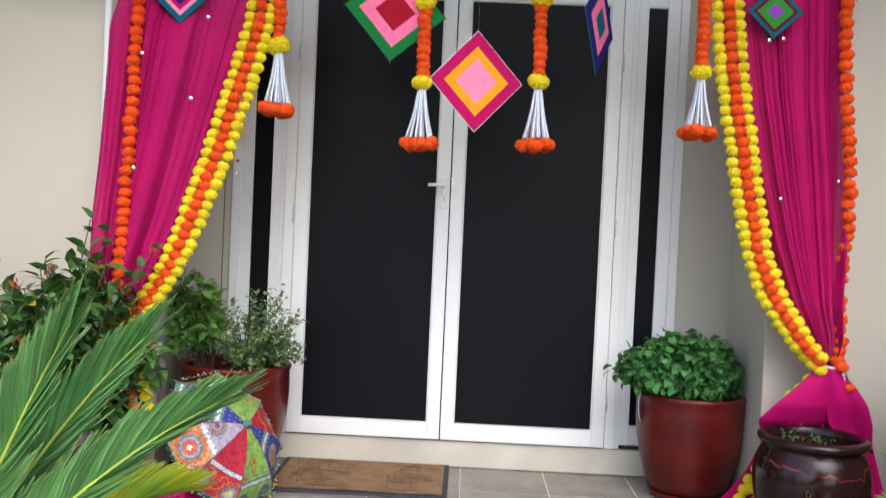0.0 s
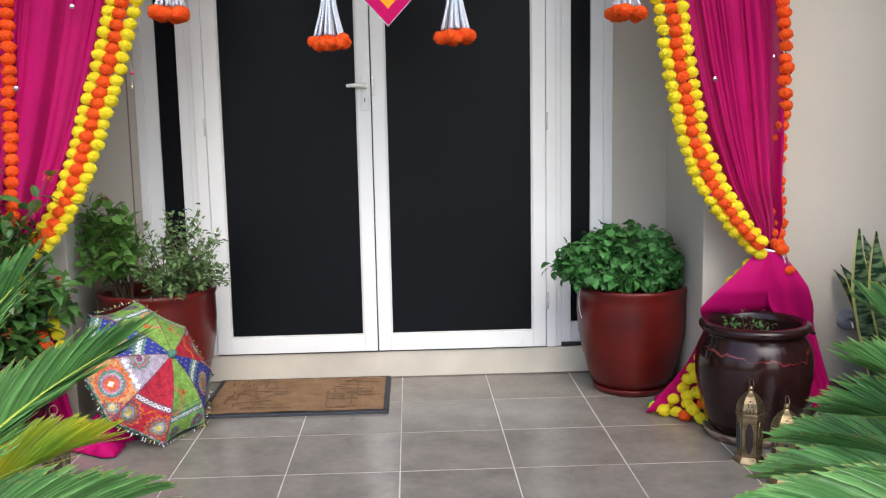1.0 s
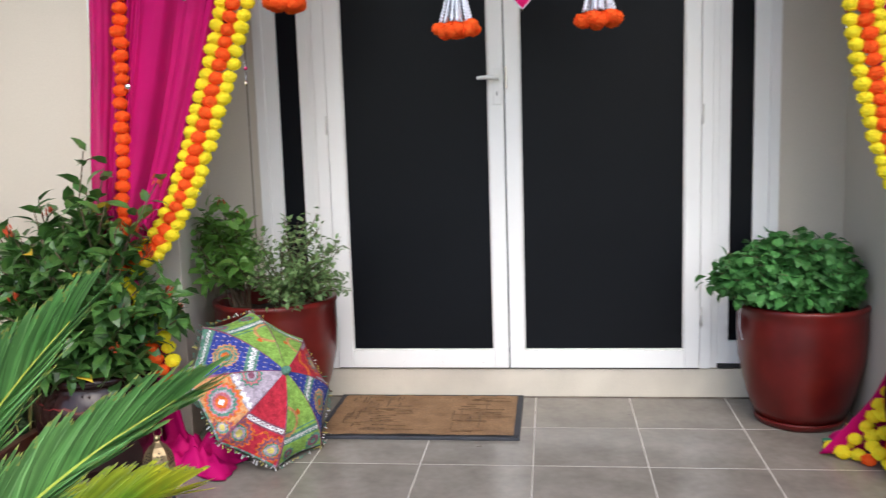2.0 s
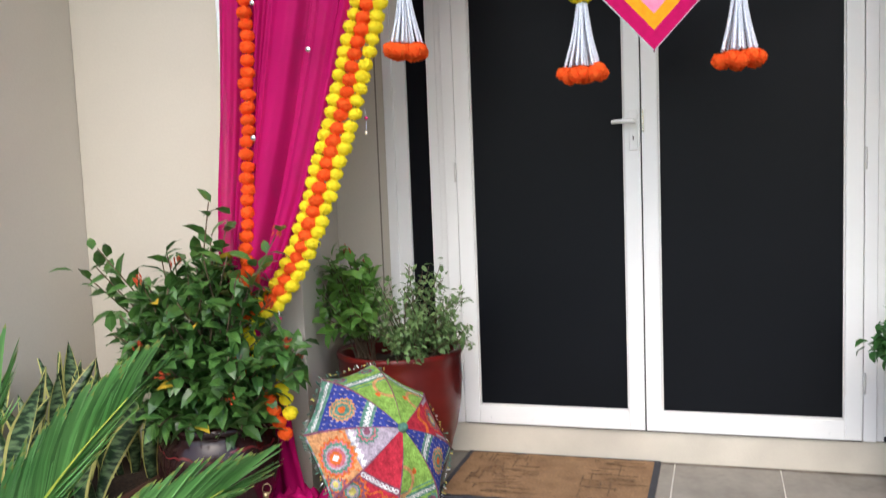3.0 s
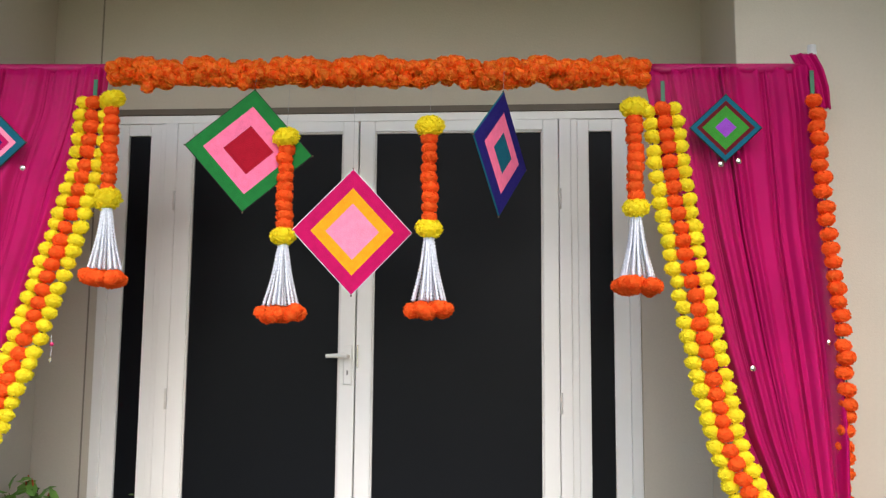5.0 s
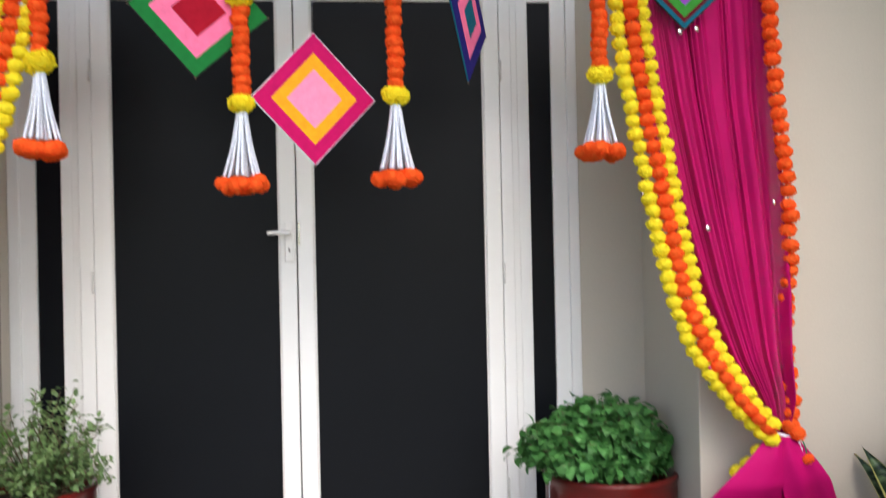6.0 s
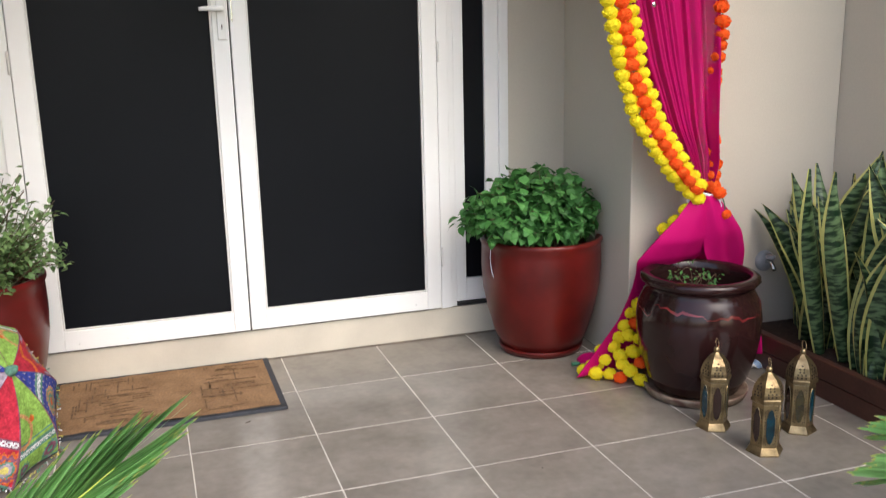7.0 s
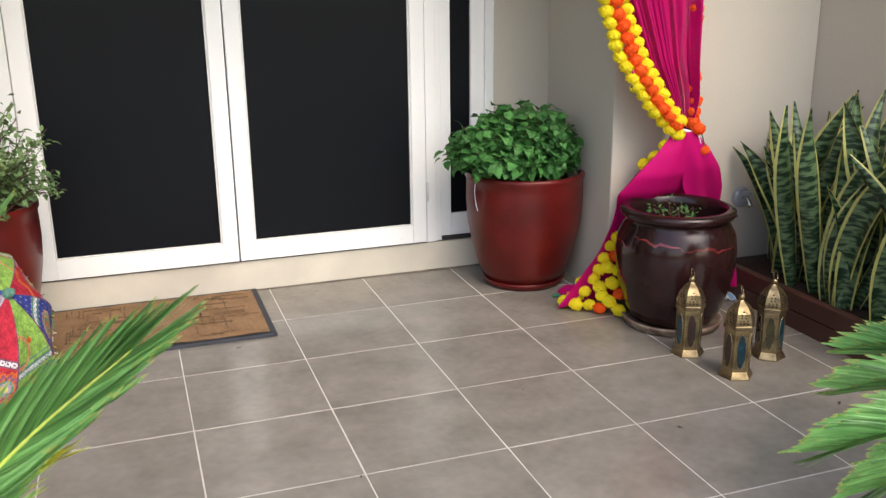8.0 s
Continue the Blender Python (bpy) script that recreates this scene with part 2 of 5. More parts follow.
def tube(pts, r, n=8):
    """A round bar along points; r a number or one for each point."""
    p = np.array(pts, float)
    rr = np.broadcast_to(np.array(r, float), (len(p),))
    tan = np.gradient(p, axis=0)
    vs, fs = [], []
    for i in range(len(p)):
        t = Vector(tan[i]).normalized()
        a = t.orthogonal().normalized() if abs(t.z) < 0.9 else t.cross(Vector((0, 1, 0))).normalized()
        if abs(t.z) < 0.9:
            a = t.cross(Vector((0, 0, 1))).normalized()
        b = t.cross(a)
        for k in range(n):
            c = 2 * math.pi * k / n
            vs.append(Vector(p[i]) + float(rr[i]) * (math.cos(c) * a + math.sin(c) * b))
    for i in range(len(p) - 1):
        for k in range(n):
            j = (k + 1) % n
            fs.append((i * n + k, i * n + j, (i + 1) * n + j, (i + 1) * n + k))
    fs += [tuple(range(n))[::-1], tuple(range((len(p) - 1) * n, len(p) * n))]
    return vs, fs


def merge(*sets):
    vs, fs, ids = [], [], []
    for k, (v, f) in enumerate(sets):
        o = len(vs)
        vs += list(v)
        fs += [tuple(i + o for i in q) for q in f]
        ids += [k] * len(f)
    return vs, fs, ids


def join(*sets):
    return merge(*sets)[:2]


def leaf_shape(length, width, fold=0.25, curl=0.15):
    """A pointed leaf along +x with a keel."""
    w, L = width / 2, length
    vs = [(0, 0, 0), (0.3 * L, 0, 0.02 * L), (0.68 * L, 0, 0), (L, 0, -curl * L), (0.28 * L, w, fold * w), (0.66 * L, 0.78 * w, fold * w - 0.3 * curl * L),
          (0.28 * L, -w, fold * w), (0.66 * L, -0.78 * w, fold * w - 0.3 * curl * L)]
    return np.array(vs), [(0, 1, 4), (1, 2, 5, 4), (2, 3, 5), (0, 6, 1), (1, 6, 7, 2), (2, 7, 3)]


def leaves(spots, shape, rng, size=(0.8, 1.2)):
    """Many leaves as one set. spots: rows of place and heading."""
    sv, sf = shape
    vs, fs = [], []
    for p, d in spots:
        q = Vector(d).normalized().to_track_quat("X", "Z") @ Euler((rng.uniform(-0.7, 0.7), rng.uniform(-0.3, 0.3), 0)).to_quaternion()
        R = np.array(q.to_matrix()) * rng.uniform(*size)
        o = len(vs)
        vs += list(sv @ R.T + np.array(p))
        fs += [tuple(i + o for i in f) for f in sf]
    return vs, fs


def pom(name, r, mat, seed, petals=150, squash=0.82, spread=0.30, out=1.01):
    """A ruffled cloth flower head: a core ball and many short petals that stand out from it."""
    rng = random.Random(seed)
    bm = bmesh.new()
    bmesh.ops.create_icosphere(bm, subdivisions=2, radius=0.975)
    bm.verts.index_update()
    vs = [v.co.copy() for v in bm.verts]
    fs = [tuple(v.index for v in f.verts) for f in bm.faces]
    bm.free()
    for k in range(petals):
        z = 1 - 2 * (k + 0.5) / petals
        a = k * 2.39996 + rng.uniform(-0.2, 0.2)
        d = Vector((math.sqrt(1 - z * z) * math.cos(a), math.sqrt(1 - z * z) * math.sin(a), z))
        t = d.orthogonal().normalized()
        t.rotate(Matrix.Rotation(rng.uniform(0, 6.28), 3, d))
        lean = d.cross(t) * rng.uniform(-0.16, 0.16)
        w, top = spread * rng.uniform(0.75, 1.15), out * rng.uniform(0.93, 1.07)
        o = len(vs)
        vs += [d * 0.70 - t * w * 0.3, d * 0.70 + t * w * 0.3, d * top + t * w * 0.55 + lean, d * (top + rng.uniform(-0.08, 0.06)) + lean * 1.4, d * top - t * w * 0.55 + lean]
        fs += [(o, o + 1, o + 2, o + 3), (o, o + 3, o + 4)]
    return mesh(name, [(v.x * r, v.y * r, v.z * r * squash) for v in vs], fs, mat)


# ---- the setting ----
W = 0.45
GROUND = mesh("ground", [(-400, -400, -0.06), (400, -400, -0.06), (400, 400, -0.06), (-400, 400, -0.06)], [(0, 1, 2, 3)], LAWN)
tagged(put("ground", GROUND), "grass garden ground round the house", "ground", kind="structure")
for side, x0, x1 in (("left", -3.2, -0.75), ("right", 0.75, 3.2)):
    gx, gy, vs, fs = 14, 18, [], []
    for j in range(gy + 1):
        for i in range(gx + 1):
            x, y = x0 + (x1 - x0) * i / gx, -5.2 + 3.39 * j / gy
            vs.append((x, y, -0.035 + 0.02 * noise.noise(Vector((x * 3, y * 3, 0)))))
    fs = [(j * (gx + 1) + i, j * (gx + 1) + i + 1, (j + 1) * (gx + 1) + i + 1, (j + 1) * (gx + 1) + i) for j in range(gy) for i in range(gx)]
    tagged(put("garden_bed", mesh("garden_bed", vs, fs, MULCH, smooth=True)), "dark mulched garden bed beside the path", "garden bed", kind="structure")

floor = put("floor", mesh("floor", *boxes((-2.68, 2.55, -1.80, 0.90, -0.12, -0.0008), (-0.90, 0.90, -5.4, -1.80, -0.12, -0.0008)), GROUT))
tagged(floor, "porch floor of taupe grey square tiles with pale grout", "floor", kind="structure")

WALL_L, WALL_R, WALL_F, DOOR_Y, TOP = -1.475, 1.40, 0.20, 0.89, 3.45
SIDE_W, SIDE_E = -2.535, 2.43
tagged(put("wall_north", mesh("wall_north", *boxes((-1.75, -1.332, DOOR_Y, 1.12, 0, TOP), (1.132, 1.75, DOOR_Y, 1.12, 0, TOP), (-1.332, 1.132, DOOR_Y, 1.12, 2.69, TOP)), RENDER)),
       "beige rendered wall round the entrance doors", "wall", kind="structure")


def pier(front, back, outer):
    """A wall block whose reveal runs from x front at its face to x back at the door wall."""
    ring = [(outer, WALL_F), (front, WALL_F), (back, DOOR_Y - 0.002), (outer, DOOR_Y - 0.002)]
    ring = ring if front > outer else ring[::-1]
    bm = bmesh.new()
    low, high = [bm.verts.new((x, y, -0.05)) for x, y in ring], [bm.verts.new((x, y, TOP)) for x, y in ring]
    bm.faces.new(low[::-1])
    bm.faces.new(high)
    for k in range(4):
        bm.faces.new((low[k], low[(k + 1) % 4], high[(k + 1) % 4], high[k]))
    bmesh.ops.bevel(bm, geom=[e for e in bm.edges if abs(e.verts[0].co.z - e.verts[1].co.z) > 1], offset=0.006, segments=3, affect="EDGES", profile=0.5)
    me = bpy.data.meshes.new("pier")
    bm.to_mesh(me)
    bm.free()
    me.materials.append(RENDER)
    return me


tagged(put("wall_pier_west", pier(WALL_L, -1.60, SIDE_W + 0.002)), "beige rendered wall beside the entrance recess", "wall", kind="structure")
tagged(put("wall_pier_east", pier(WALL_R, 1.42, SIDE_E - 0.002)), "beige rendered wall beside the entrance recess", "wall", kind="structure")
tagged(put("wall_west", mesh("wall_west", *boxes((SIDE_W - 0.24, SIDE_W, -1.15, 1.12, -0.05, TOP)), RENDER)), "beige rendered side wall of the porch", "wall", kind="structure")
tagged(put("wall_east", mesh("wall_east", *boxes((SIDE_E, SIDE_E + 0.24, -1.15, 1.12, -0.05, TOP)), RENDER)), "beige rendered side wall of the porch", "wall", kind="structure")
tagged(put("ceiling", mesh("ceiling", *boxes((-2.9, 2.77, -1.05, 1.12, TOP, TOP + 0.2)), SOFFIT)), "plain pale porch soffit", "ceiling", kind="structure")
tagged(put("door_step", mesh("door_step", *boxes((-1.332, 1.132, DOOR_Y - 0.004, 1.12, 0, 0.145), bevel=0.004), SILL)), "cream rendered step under the doors", "step", kind="structure")
# Brown strip puts the shadow line above the frame into colour.
tagged(put("trim", mesh("trim", *boxes((-1.332, 1.132, DOOR_Y - 0.006, 0.96, 2.663, 2.692)), material("brown_head_shadow", (0.13, 0.105, 0.08), 0.6))),
       "thin brown strip painted as the shadow gap over the door head", "trim", kind="structure")
tagged(put("trim", mesh("trim", *boxes((-1.332, 1.132, DOOR_Y - 0.010, DOOR_Y - 0.004, 0.0, 0.006)), material("dirty_joint", (0.20, 0.165, 0.125), 0.9, scale=12, amount=0.6))),
       "grimy joint between the step and the tiles", "trim", kind="structure")
tagged(put("trim", mesh("trim", *boxes((-1.376, -1.368, DOOR_Y - 0.001, 0.90, 0.0, TOP)), material("joint_sealant", (0.25, 0.22, 0.18), 0.8))),
       "narrow vertical sealant joint in the render", "trim", kind="structure")

# entrance: fixed frame, two side lights, two screen doors
DY = 0.872
frame_ob = put("door_frame", mesh("door_frame", *boxes(
    (-1.33, -1.284, DY + 0.006, 0.99, 0.15, 2.66), (1.084, 1.13, DY + 0.006, 0.99, 0.15, 2.66), (-1.284, 1.084, DY + 0.012, 0.99, 2.622, 2.66),
    (-1.066, -1.036, DY + 0.016, 0.99, 0.15, 2.622), (-1.036, -0.978, DY, 0.99, 0.15, 2.622),
    (0.779, 0.832, DY, 0.99, 0.15, 2.622), (0.832, 0.862, DY + 0.016, 0.99, 0.15, 2.622), bevel=0.003), WHITE))
tagged(frame_ob, "white powder-coated aluminium entrance frame", "door frame", kind="structure")
for name, x0, x1 in (("window_1", -1.284, -1.066), ("window_2", 0.862, 1.084)):
    p0, p1 = (-1.219, -1.114) if x0 < 0 else (0.913, 1.016)
    wd = thing(name, (x0, DY + 0.02, 0.15), "narrow white-framed side light with a black security screen", "window", kind="structure")
    put("window_frame", mesh("window_frame", *boxes((0, p0 - x0, 0, 0.09, 0.02, 2.471), (p1 - x0, x1 - x0, 0, 0.09, 0.02, 2.471), (p0 - x0, p1 - x0, 0, 0.09, 2.416, 2.471),
        (p0 - x0, p1 - x0, 0, 0.09, 0.02, 0.131), bevel=0.003), WHITE), wd)
    # Dark bar painted for the shaded slot below the side light.
    put("sill_slot", mesh("sill_slot", *boxes((-0.0, x1 - x0, -0.01, 0.09, 0.0, 0.018), bevel=0.002), GAPSHADE), wd)
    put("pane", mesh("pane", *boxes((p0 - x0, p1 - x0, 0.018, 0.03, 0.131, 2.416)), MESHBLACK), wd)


def screen_door(name, x0, x1, p0, p1, handed):
    d = thing(name, (x0, DY - 0.008, 0.155), "closed white-framed security screen door with black mesh", "door", kind="structure")
    a, b, w = p0 - x0, p1 - x0, x1 - x0
    zb, zt, h = 0.086, 2.413, 2.462
    put("stile", mesh("stile", *boxes((0, a, 0, 0.05, 0, h), bevel=0.004), WHITE), d)
    put("stile", mesh("stile", *boxes((b, w, 0, 0.05, 0, h), bevel=0.004), WHITE), d)
    put("rail", mesh("rail", *boxes((a, b, 0.001, 0.05, 0, zb), bevel=0.003), WHITE), d)
    put("rail", mesh("rail", *boxes((a, b, 0.001, 0.05, zt, h), bevel=0.003), WHITE), d)
    bead = 0.008
    put("bead", mesh("bead", *boxes((a, a + bead, 0.006, 0.03, zb, zt), (b - bead, b, 0.006, 0.03, zb, zt), (a + bead, b - bead, 0.006, 0.03, zb, zb + bead), (a + bead, b - bead, 0.006, 0.03, zt - bead, zt), bevel=0.002), WHITE2), d)
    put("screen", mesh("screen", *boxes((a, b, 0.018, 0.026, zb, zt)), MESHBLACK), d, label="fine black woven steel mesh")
    rv, rf = lathe([(0.0, -0.003), (0.004, -0.003), (0.0045, 0.0)], 10, False)
    rivet = mesh("rivet", rv, rf, RUBBER, smooth=True)
    for k in range(4):
        put("rivet", rivet, d, pose(a + (b - a) * (0.08 + 0.28 * k), 0, 0.03, 90))
    for z in (0.25, 1.2, 2.1):
        x = -0.006 if handed == "left" else w + 0.006
        put("hinge", mesh("hinge", *tube([(x, 0.0, z - 0.045), (x, 0.0, z + 0.045)], 0.006, 10), WHITE2, smooth=True), d)
    if handed == "left":
        # Strip takes the gap colour, so the shade between leaves is painted.
        put("astragal", mesh("astragal", *boxes((w - 0.008, w + 0.016, 0.032, 0.05, 0.0, h), bevel=0.002), GAPSHADE), d, label="rebate strip coloured dark as the shaded gap between the leaves")
    return d


# Unseen wall added to stop light coming through the door gaps.
tagged(put("wall_light_block", mesh("wall_light_block", *boxes((-1.75, 1.75, 1.14, 1.2, -0.05, TOP)), RENDER)), "unseen wall added behind the doors to block light leaks", "wall", kind="structure")
# Dark strip paints in the shade between door leaves and step.
tagged(put("trim", mesh("trim", *boxes((-0.976, 0.778, 0.886, 0.93, 0.1455, 0.158)), GAPSHADE)), "dark strip painted as the shadow gap under the screen doors", "trim", kind="structure")
left_leaf = screen_door("door_1", -0.975, -0.128, -0.901, -0.197, "left")
right_leaf = screen_door("door_2", -0.122, 0.776, -0.053, 0.706, "right")
# lever lock on the left leaf
hx, hz = 0.818, 1.395
put("lock_plate", mesh("lock_plate", *boxes((hx - 0.019, hx + 0.019, -0.012, 0.0, hz - 0.125, hz + 0.05), bevel=0.004), WHITE), left_leaf, label="white lock plate with a keyhole")
lever = put("lever_handle", mesh("lever_handle", *join(tube([(hx, -0.01, hz), (hx, -0.045, hz)], 0.011, 12),
            tube(spline([(hx + 0.008, -0.048, hz), (hx - 0.04, -0.05, hz + 0.002), (hx - 0.09, -0.048, hz)], 10), [0.010, 0.011, 0.011, 0.0105, 0.010, 0.010, 0.0095, 0.009, 0.009, 0.008], 12)), WHITE, smooth=True), left_leaf)
put("keyhole", mesh("keyhole", *join(lathe([(0.0, -0.004), (0.009, -0.004), (0.011, 0.0)], 16, False)), CHROME, smooth=True), left_leaf, pose(hx, -0.012, hz - 0.072, 90))
put("key_slot", mesh("key_slot", *boxes((hx - 0.002, hx + 0.002, -0.018, -0.013, hz - 0.082, hz - 0.062)), GAPSHADE), left_leaf)
put("strike_plate", mesh("strike_plate", *boxes((0.004, 0.012, -0.010, 0.0, hz - 0.05, hz + 0.05), bevel=0.002), CHROME), right_leaf)


# ---- decorated backdrop stand ----
ROD_Y = 0.12


def rod_z(x):
    return 2.622 - 0.017 * x


stand = thing("backdrop_stand", (0, ROD_Y, 0), "white metal pole stand carrying curtains and garlands", "stand")
put("crossbar", mesh("crossbar", *tube([(x, 0.012, rod_z(x)) for x in (-1.745, 0, 1.65)], 0.013, 12), POLEWHITE, smooth=True), stand)
for x in (-1.755, 1.66):
    pole = put("pole", mesh("pole", *tube([(x, 0.03, 0.02), (x, 0.03, 1.2), (x, 0.03, 2.69)], 0.016, 14), POLEWHITE, smooth=True), stand)
    put("collar", mesh("collar", *tube([(x, 0.03, 2.37), (x, 0.03, 2.49)], 0.023, 14), BLACKMETAL, smooth=True), pole, label="black clamp collar")
    put("foot", mesh("foot", *boxes((x - 0.16, x + 0.16, 0.015, 0.045, 0, 0.02), (x - 0.015, x + 0.015, -0.12, 0.12, 0.0, 0.02), bevel=0.003), POLEWHITE), stand)


def curtain_panel(edges, folds, amp, seed, y0=0.0, rows=60, cols=240):
    """Cloth between a left and a right edge; edges: rows of z, x left, x right, depth of folds, y."""
    e = np.array(edges, float)[::-1]
    zs = np.linspace(e[-1, 0], e[0, 0], rows)
    xl, xr, am, yy = (np.interp(zs, e[:, 0], e[:, k]) for k in (1, 2, 3, 4))
    for arr in (xl, xr, yy):
        arr[1:-1] = (arr[:-2] + 2 * arr[1:-1] + arr[2:]) / 4
    u = np.linspace(0, 1, cols)
    ph = np.random.RandomState(seed).uniform(0, 6.28, 6)
    vs = []
    rise = e[0, 0]
    for j, z in enumerate(zs):
        warp = u + (0.055 * np.sin(2 * math.pi * u * 1.3 + ph[0] + z * 0.35) + 0.022 * np.sin(2 * math.pi * u * 3.7 + ph[2])) * np.sin(math.pi * u)
        weight = 0.55 + 0.45 * np.sin(2 * math.pi * u * 2.3 + ph[4] + 0.5 * z)
        y = am[j] * amp * (weight * np.sin(2 * math.pi * folds * warp + ph[1] + 0.3 * math.sin(z * 2 + ph[2])) + 0.24 * np.sin(2 * math.pi * folds * 2.17 * warp + ph[3] + z * 0.5)
                           + 0.55 * np.sin(2 * math.pi * folds * 0.37 * warp + ph[4]))
        fine = 0.0028 * max(0.0, 1 - (rise - z) / 0.75)
        y = y + fine * np.sin(2 * math.pi * folds * 5.3 * warp + ph[5] + 0.6 * z) * (0.6 + 0.4 * np.sin(9 * u + ph[0]))
        x = xl[j] + (xr[j] - xl[j]) * (u + 0.012 * np.sin(2 * math.pi * folds * warp * 1.0 + ph[5]))
        vs += [(x[i], yy[j] + y0 + y[i], z) for i in range(cols)]
    fs = [(j * cols + i, j * cols + i + 1, (j + 1) * cols + i + 1, (j + 1) * cols + i) for j in range(rows - 1) for i in range(cols - 1)]
    return vs, fs


def skirt(rows, seed, cols=120, folds=7):
    """Cloth that spreads from a tie. rows: centre x, y, z, half width, depth of folds, bulge forwards."""
    r = np.array(rows, float)
    t = np.linspace(0, 1, 36)
    R = np.array([np.interp(t, np.linspace(0, 1, len(r)), r[:, k]) for k in range(r.shape[1])]).T
    R[1:-1] = (R[:-2] + 2 * R[1:-1] + R[2:]) / 4
    ph = np.random.RandomState(seed).uniform(0, 6.28, 4)
    vs = []
    for cx, cy, cz, hw, am, bl in R:
        for i in range(cols):
            u = -1 + 2 * i / (cols - 1)
            y = cy - bl * (1 - u * u) + am * (math.sin(folds * u + ph[0]) + 0.5 * math.sin(folds * 2.3 * u + ph[1] + cz * 3))
            vs.append((cx + hw * u, y, max(0.006, cz + 0.3 * am * math.sin(folds * 1.3 * u + ph[2]))))
    fs = [(j * cols + i, (j + 1) * cols + i, (j + 1) * cols + i + 1, j * cols + i + 1) for j in range(len(R) - 1) for i in range(cols - 1)]
    return vs, fs


def solid(ob, t=0.002):
    md = ob.modifiers.new("thickness", "SOLIDIFY")
    md.thickness, md.offset = t, 0
    return ob


# right curtain
cur_r = thing("curtain", (0, 0, 0), "sheer magenta curtain tied low beside a pot", "curtain", "entrance curtains")
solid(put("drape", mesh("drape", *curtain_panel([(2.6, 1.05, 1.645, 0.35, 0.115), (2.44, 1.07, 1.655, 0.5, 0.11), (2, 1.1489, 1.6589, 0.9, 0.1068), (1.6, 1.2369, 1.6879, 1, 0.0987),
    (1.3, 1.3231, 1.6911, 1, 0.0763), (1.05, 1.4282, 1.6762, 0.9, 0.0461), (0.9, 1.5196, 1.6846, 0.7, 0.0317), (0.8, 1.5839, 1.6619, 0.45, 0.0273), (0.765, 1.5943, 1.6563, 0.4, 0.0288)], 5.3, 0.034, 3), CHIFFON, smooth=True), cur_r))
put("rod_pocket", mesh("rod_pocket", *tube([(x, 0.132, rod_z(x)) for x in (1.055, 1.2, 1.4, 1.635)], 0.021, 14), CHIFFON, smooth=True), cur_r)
solid(put("header_frill", mesh("header_frill", *curtain_panel([(2.65, 1.575, 1.665, 0.5, 0.13), (2.59, 1.595, 1.685, 0.9, 0.11), (2.52, 1.61, 1.7, 1, 0.105), (2.44, 1.64, 1.705, 0.6, 0.11)], 2.2, 0.02, 8, rows=20, cols=40), CLOTH, smooth=True), cur_r))
put("tie", mesh("tie", *tube([(1.626 + 0.043 * math.cos(a), 0.029 + 0.034 * math.sin(a), 0.775 + 0.006 * math.sin(2 * a)) for a in np.linspace(0, 2 * math.pi, 25)], 0.006, 8), STRING, smooth=True), cur_r, label="white cord tie")
put("tie", mesh("tie", *tube(spline([(1.6629, 0.0048, 0.773), (1.6861, -0.0083, 0.748), (1.694, -0.0154, 0.69)], 8), 0.004, 6), STRING, smooth=True), cur_r, label="white cord end")
solid(put("skirt", mesh("skirt", *skirt([(1.629, 0.029, 0.775, 0.042, 0.006, 0.012), (1.6277, 0.0308, 0.7, 0.095, 0.008, 0.02), (1.6076, 0.0735, 0.6, 0.155, 0.01, 0.02), (1.5855, 0.145, 0.5, 0.175, 0.01, 0),
    (1.562, 0.145, 0.38, 0.182, 0.012, 0), (1.5277, 0.145, 0.25, 0.212, 0.014, 0), (1.4685, 0.145, 0.12, 0.262, 0.014, 0), (1.4214, 0.145, 0.02, 0.3, 0.014, 0)], 5, folds=3), CLOTH, smooth=True), cur_r))
solid(put("fold", mesh("fold", *skirt([(1.612, 0.012, 0.77, 0.036, 0.003, 0.022), (1.577, -0.005, 0.69, 0.085, 0.005, 0.02), (1.53, -0.005, 0.60, 0.135, 0.006, 0.02), (1.492, 0.028, 0.52, 0.16, 0.008, 0.01), (1.475, 0.10, 0.44, 0.105, 0.008, 0.0), (1.47, 0.13, 0.36, 0.08, 0.008, 0.0)], 6, cols=80, folds=2), CLOTH, smooth=True), cur_r))
solid(put("fold", mesh("fold", *skirt([(1.642, 0.008, 0.77, 0.034, 0.003, 0.024), (1.674, -0.008, 0.69, 0.072, 0.005, 0.02), (1.712, 0.0, 0.61, 0.095, 0.006, 0.02), (1.742, 0.02, 0.52, 0.100, 0.007, 0.0), (1.80, 0.055, 0.42, 0.06, 0.008, 0.0), (1.837, 0.03, 0.28, 0.055, 0.010, 0.0), (1.868, -0.02, 0.14, 0.05, 0.012, 0.0), (1.872, -0.03, 0.07, 0.045, 0.012, 0.0)], 7, cols=60, folds=3), CLOTH, smooth=True), cur_r))
# left curtain
cur_l = thing("curtain", (0, -0.04, 0), "sheer magenta curtain gathered behind a shrub", "curtain", "entrance curtains")
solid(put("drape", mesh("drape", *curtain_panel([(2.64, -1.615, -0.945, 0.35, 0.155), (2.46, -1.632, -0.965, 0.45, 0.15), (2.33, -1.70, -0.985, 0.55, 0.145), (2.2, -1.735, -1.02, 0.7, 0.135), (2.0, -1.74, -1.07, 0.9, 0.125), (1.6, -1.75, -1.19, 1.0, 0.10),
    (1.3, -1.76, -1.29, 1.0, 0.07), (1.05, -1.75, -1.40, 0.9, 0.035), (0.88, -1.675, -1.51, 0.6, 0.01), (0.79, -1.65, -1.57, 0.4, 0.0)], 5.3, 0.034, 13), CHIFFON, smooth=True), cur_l))
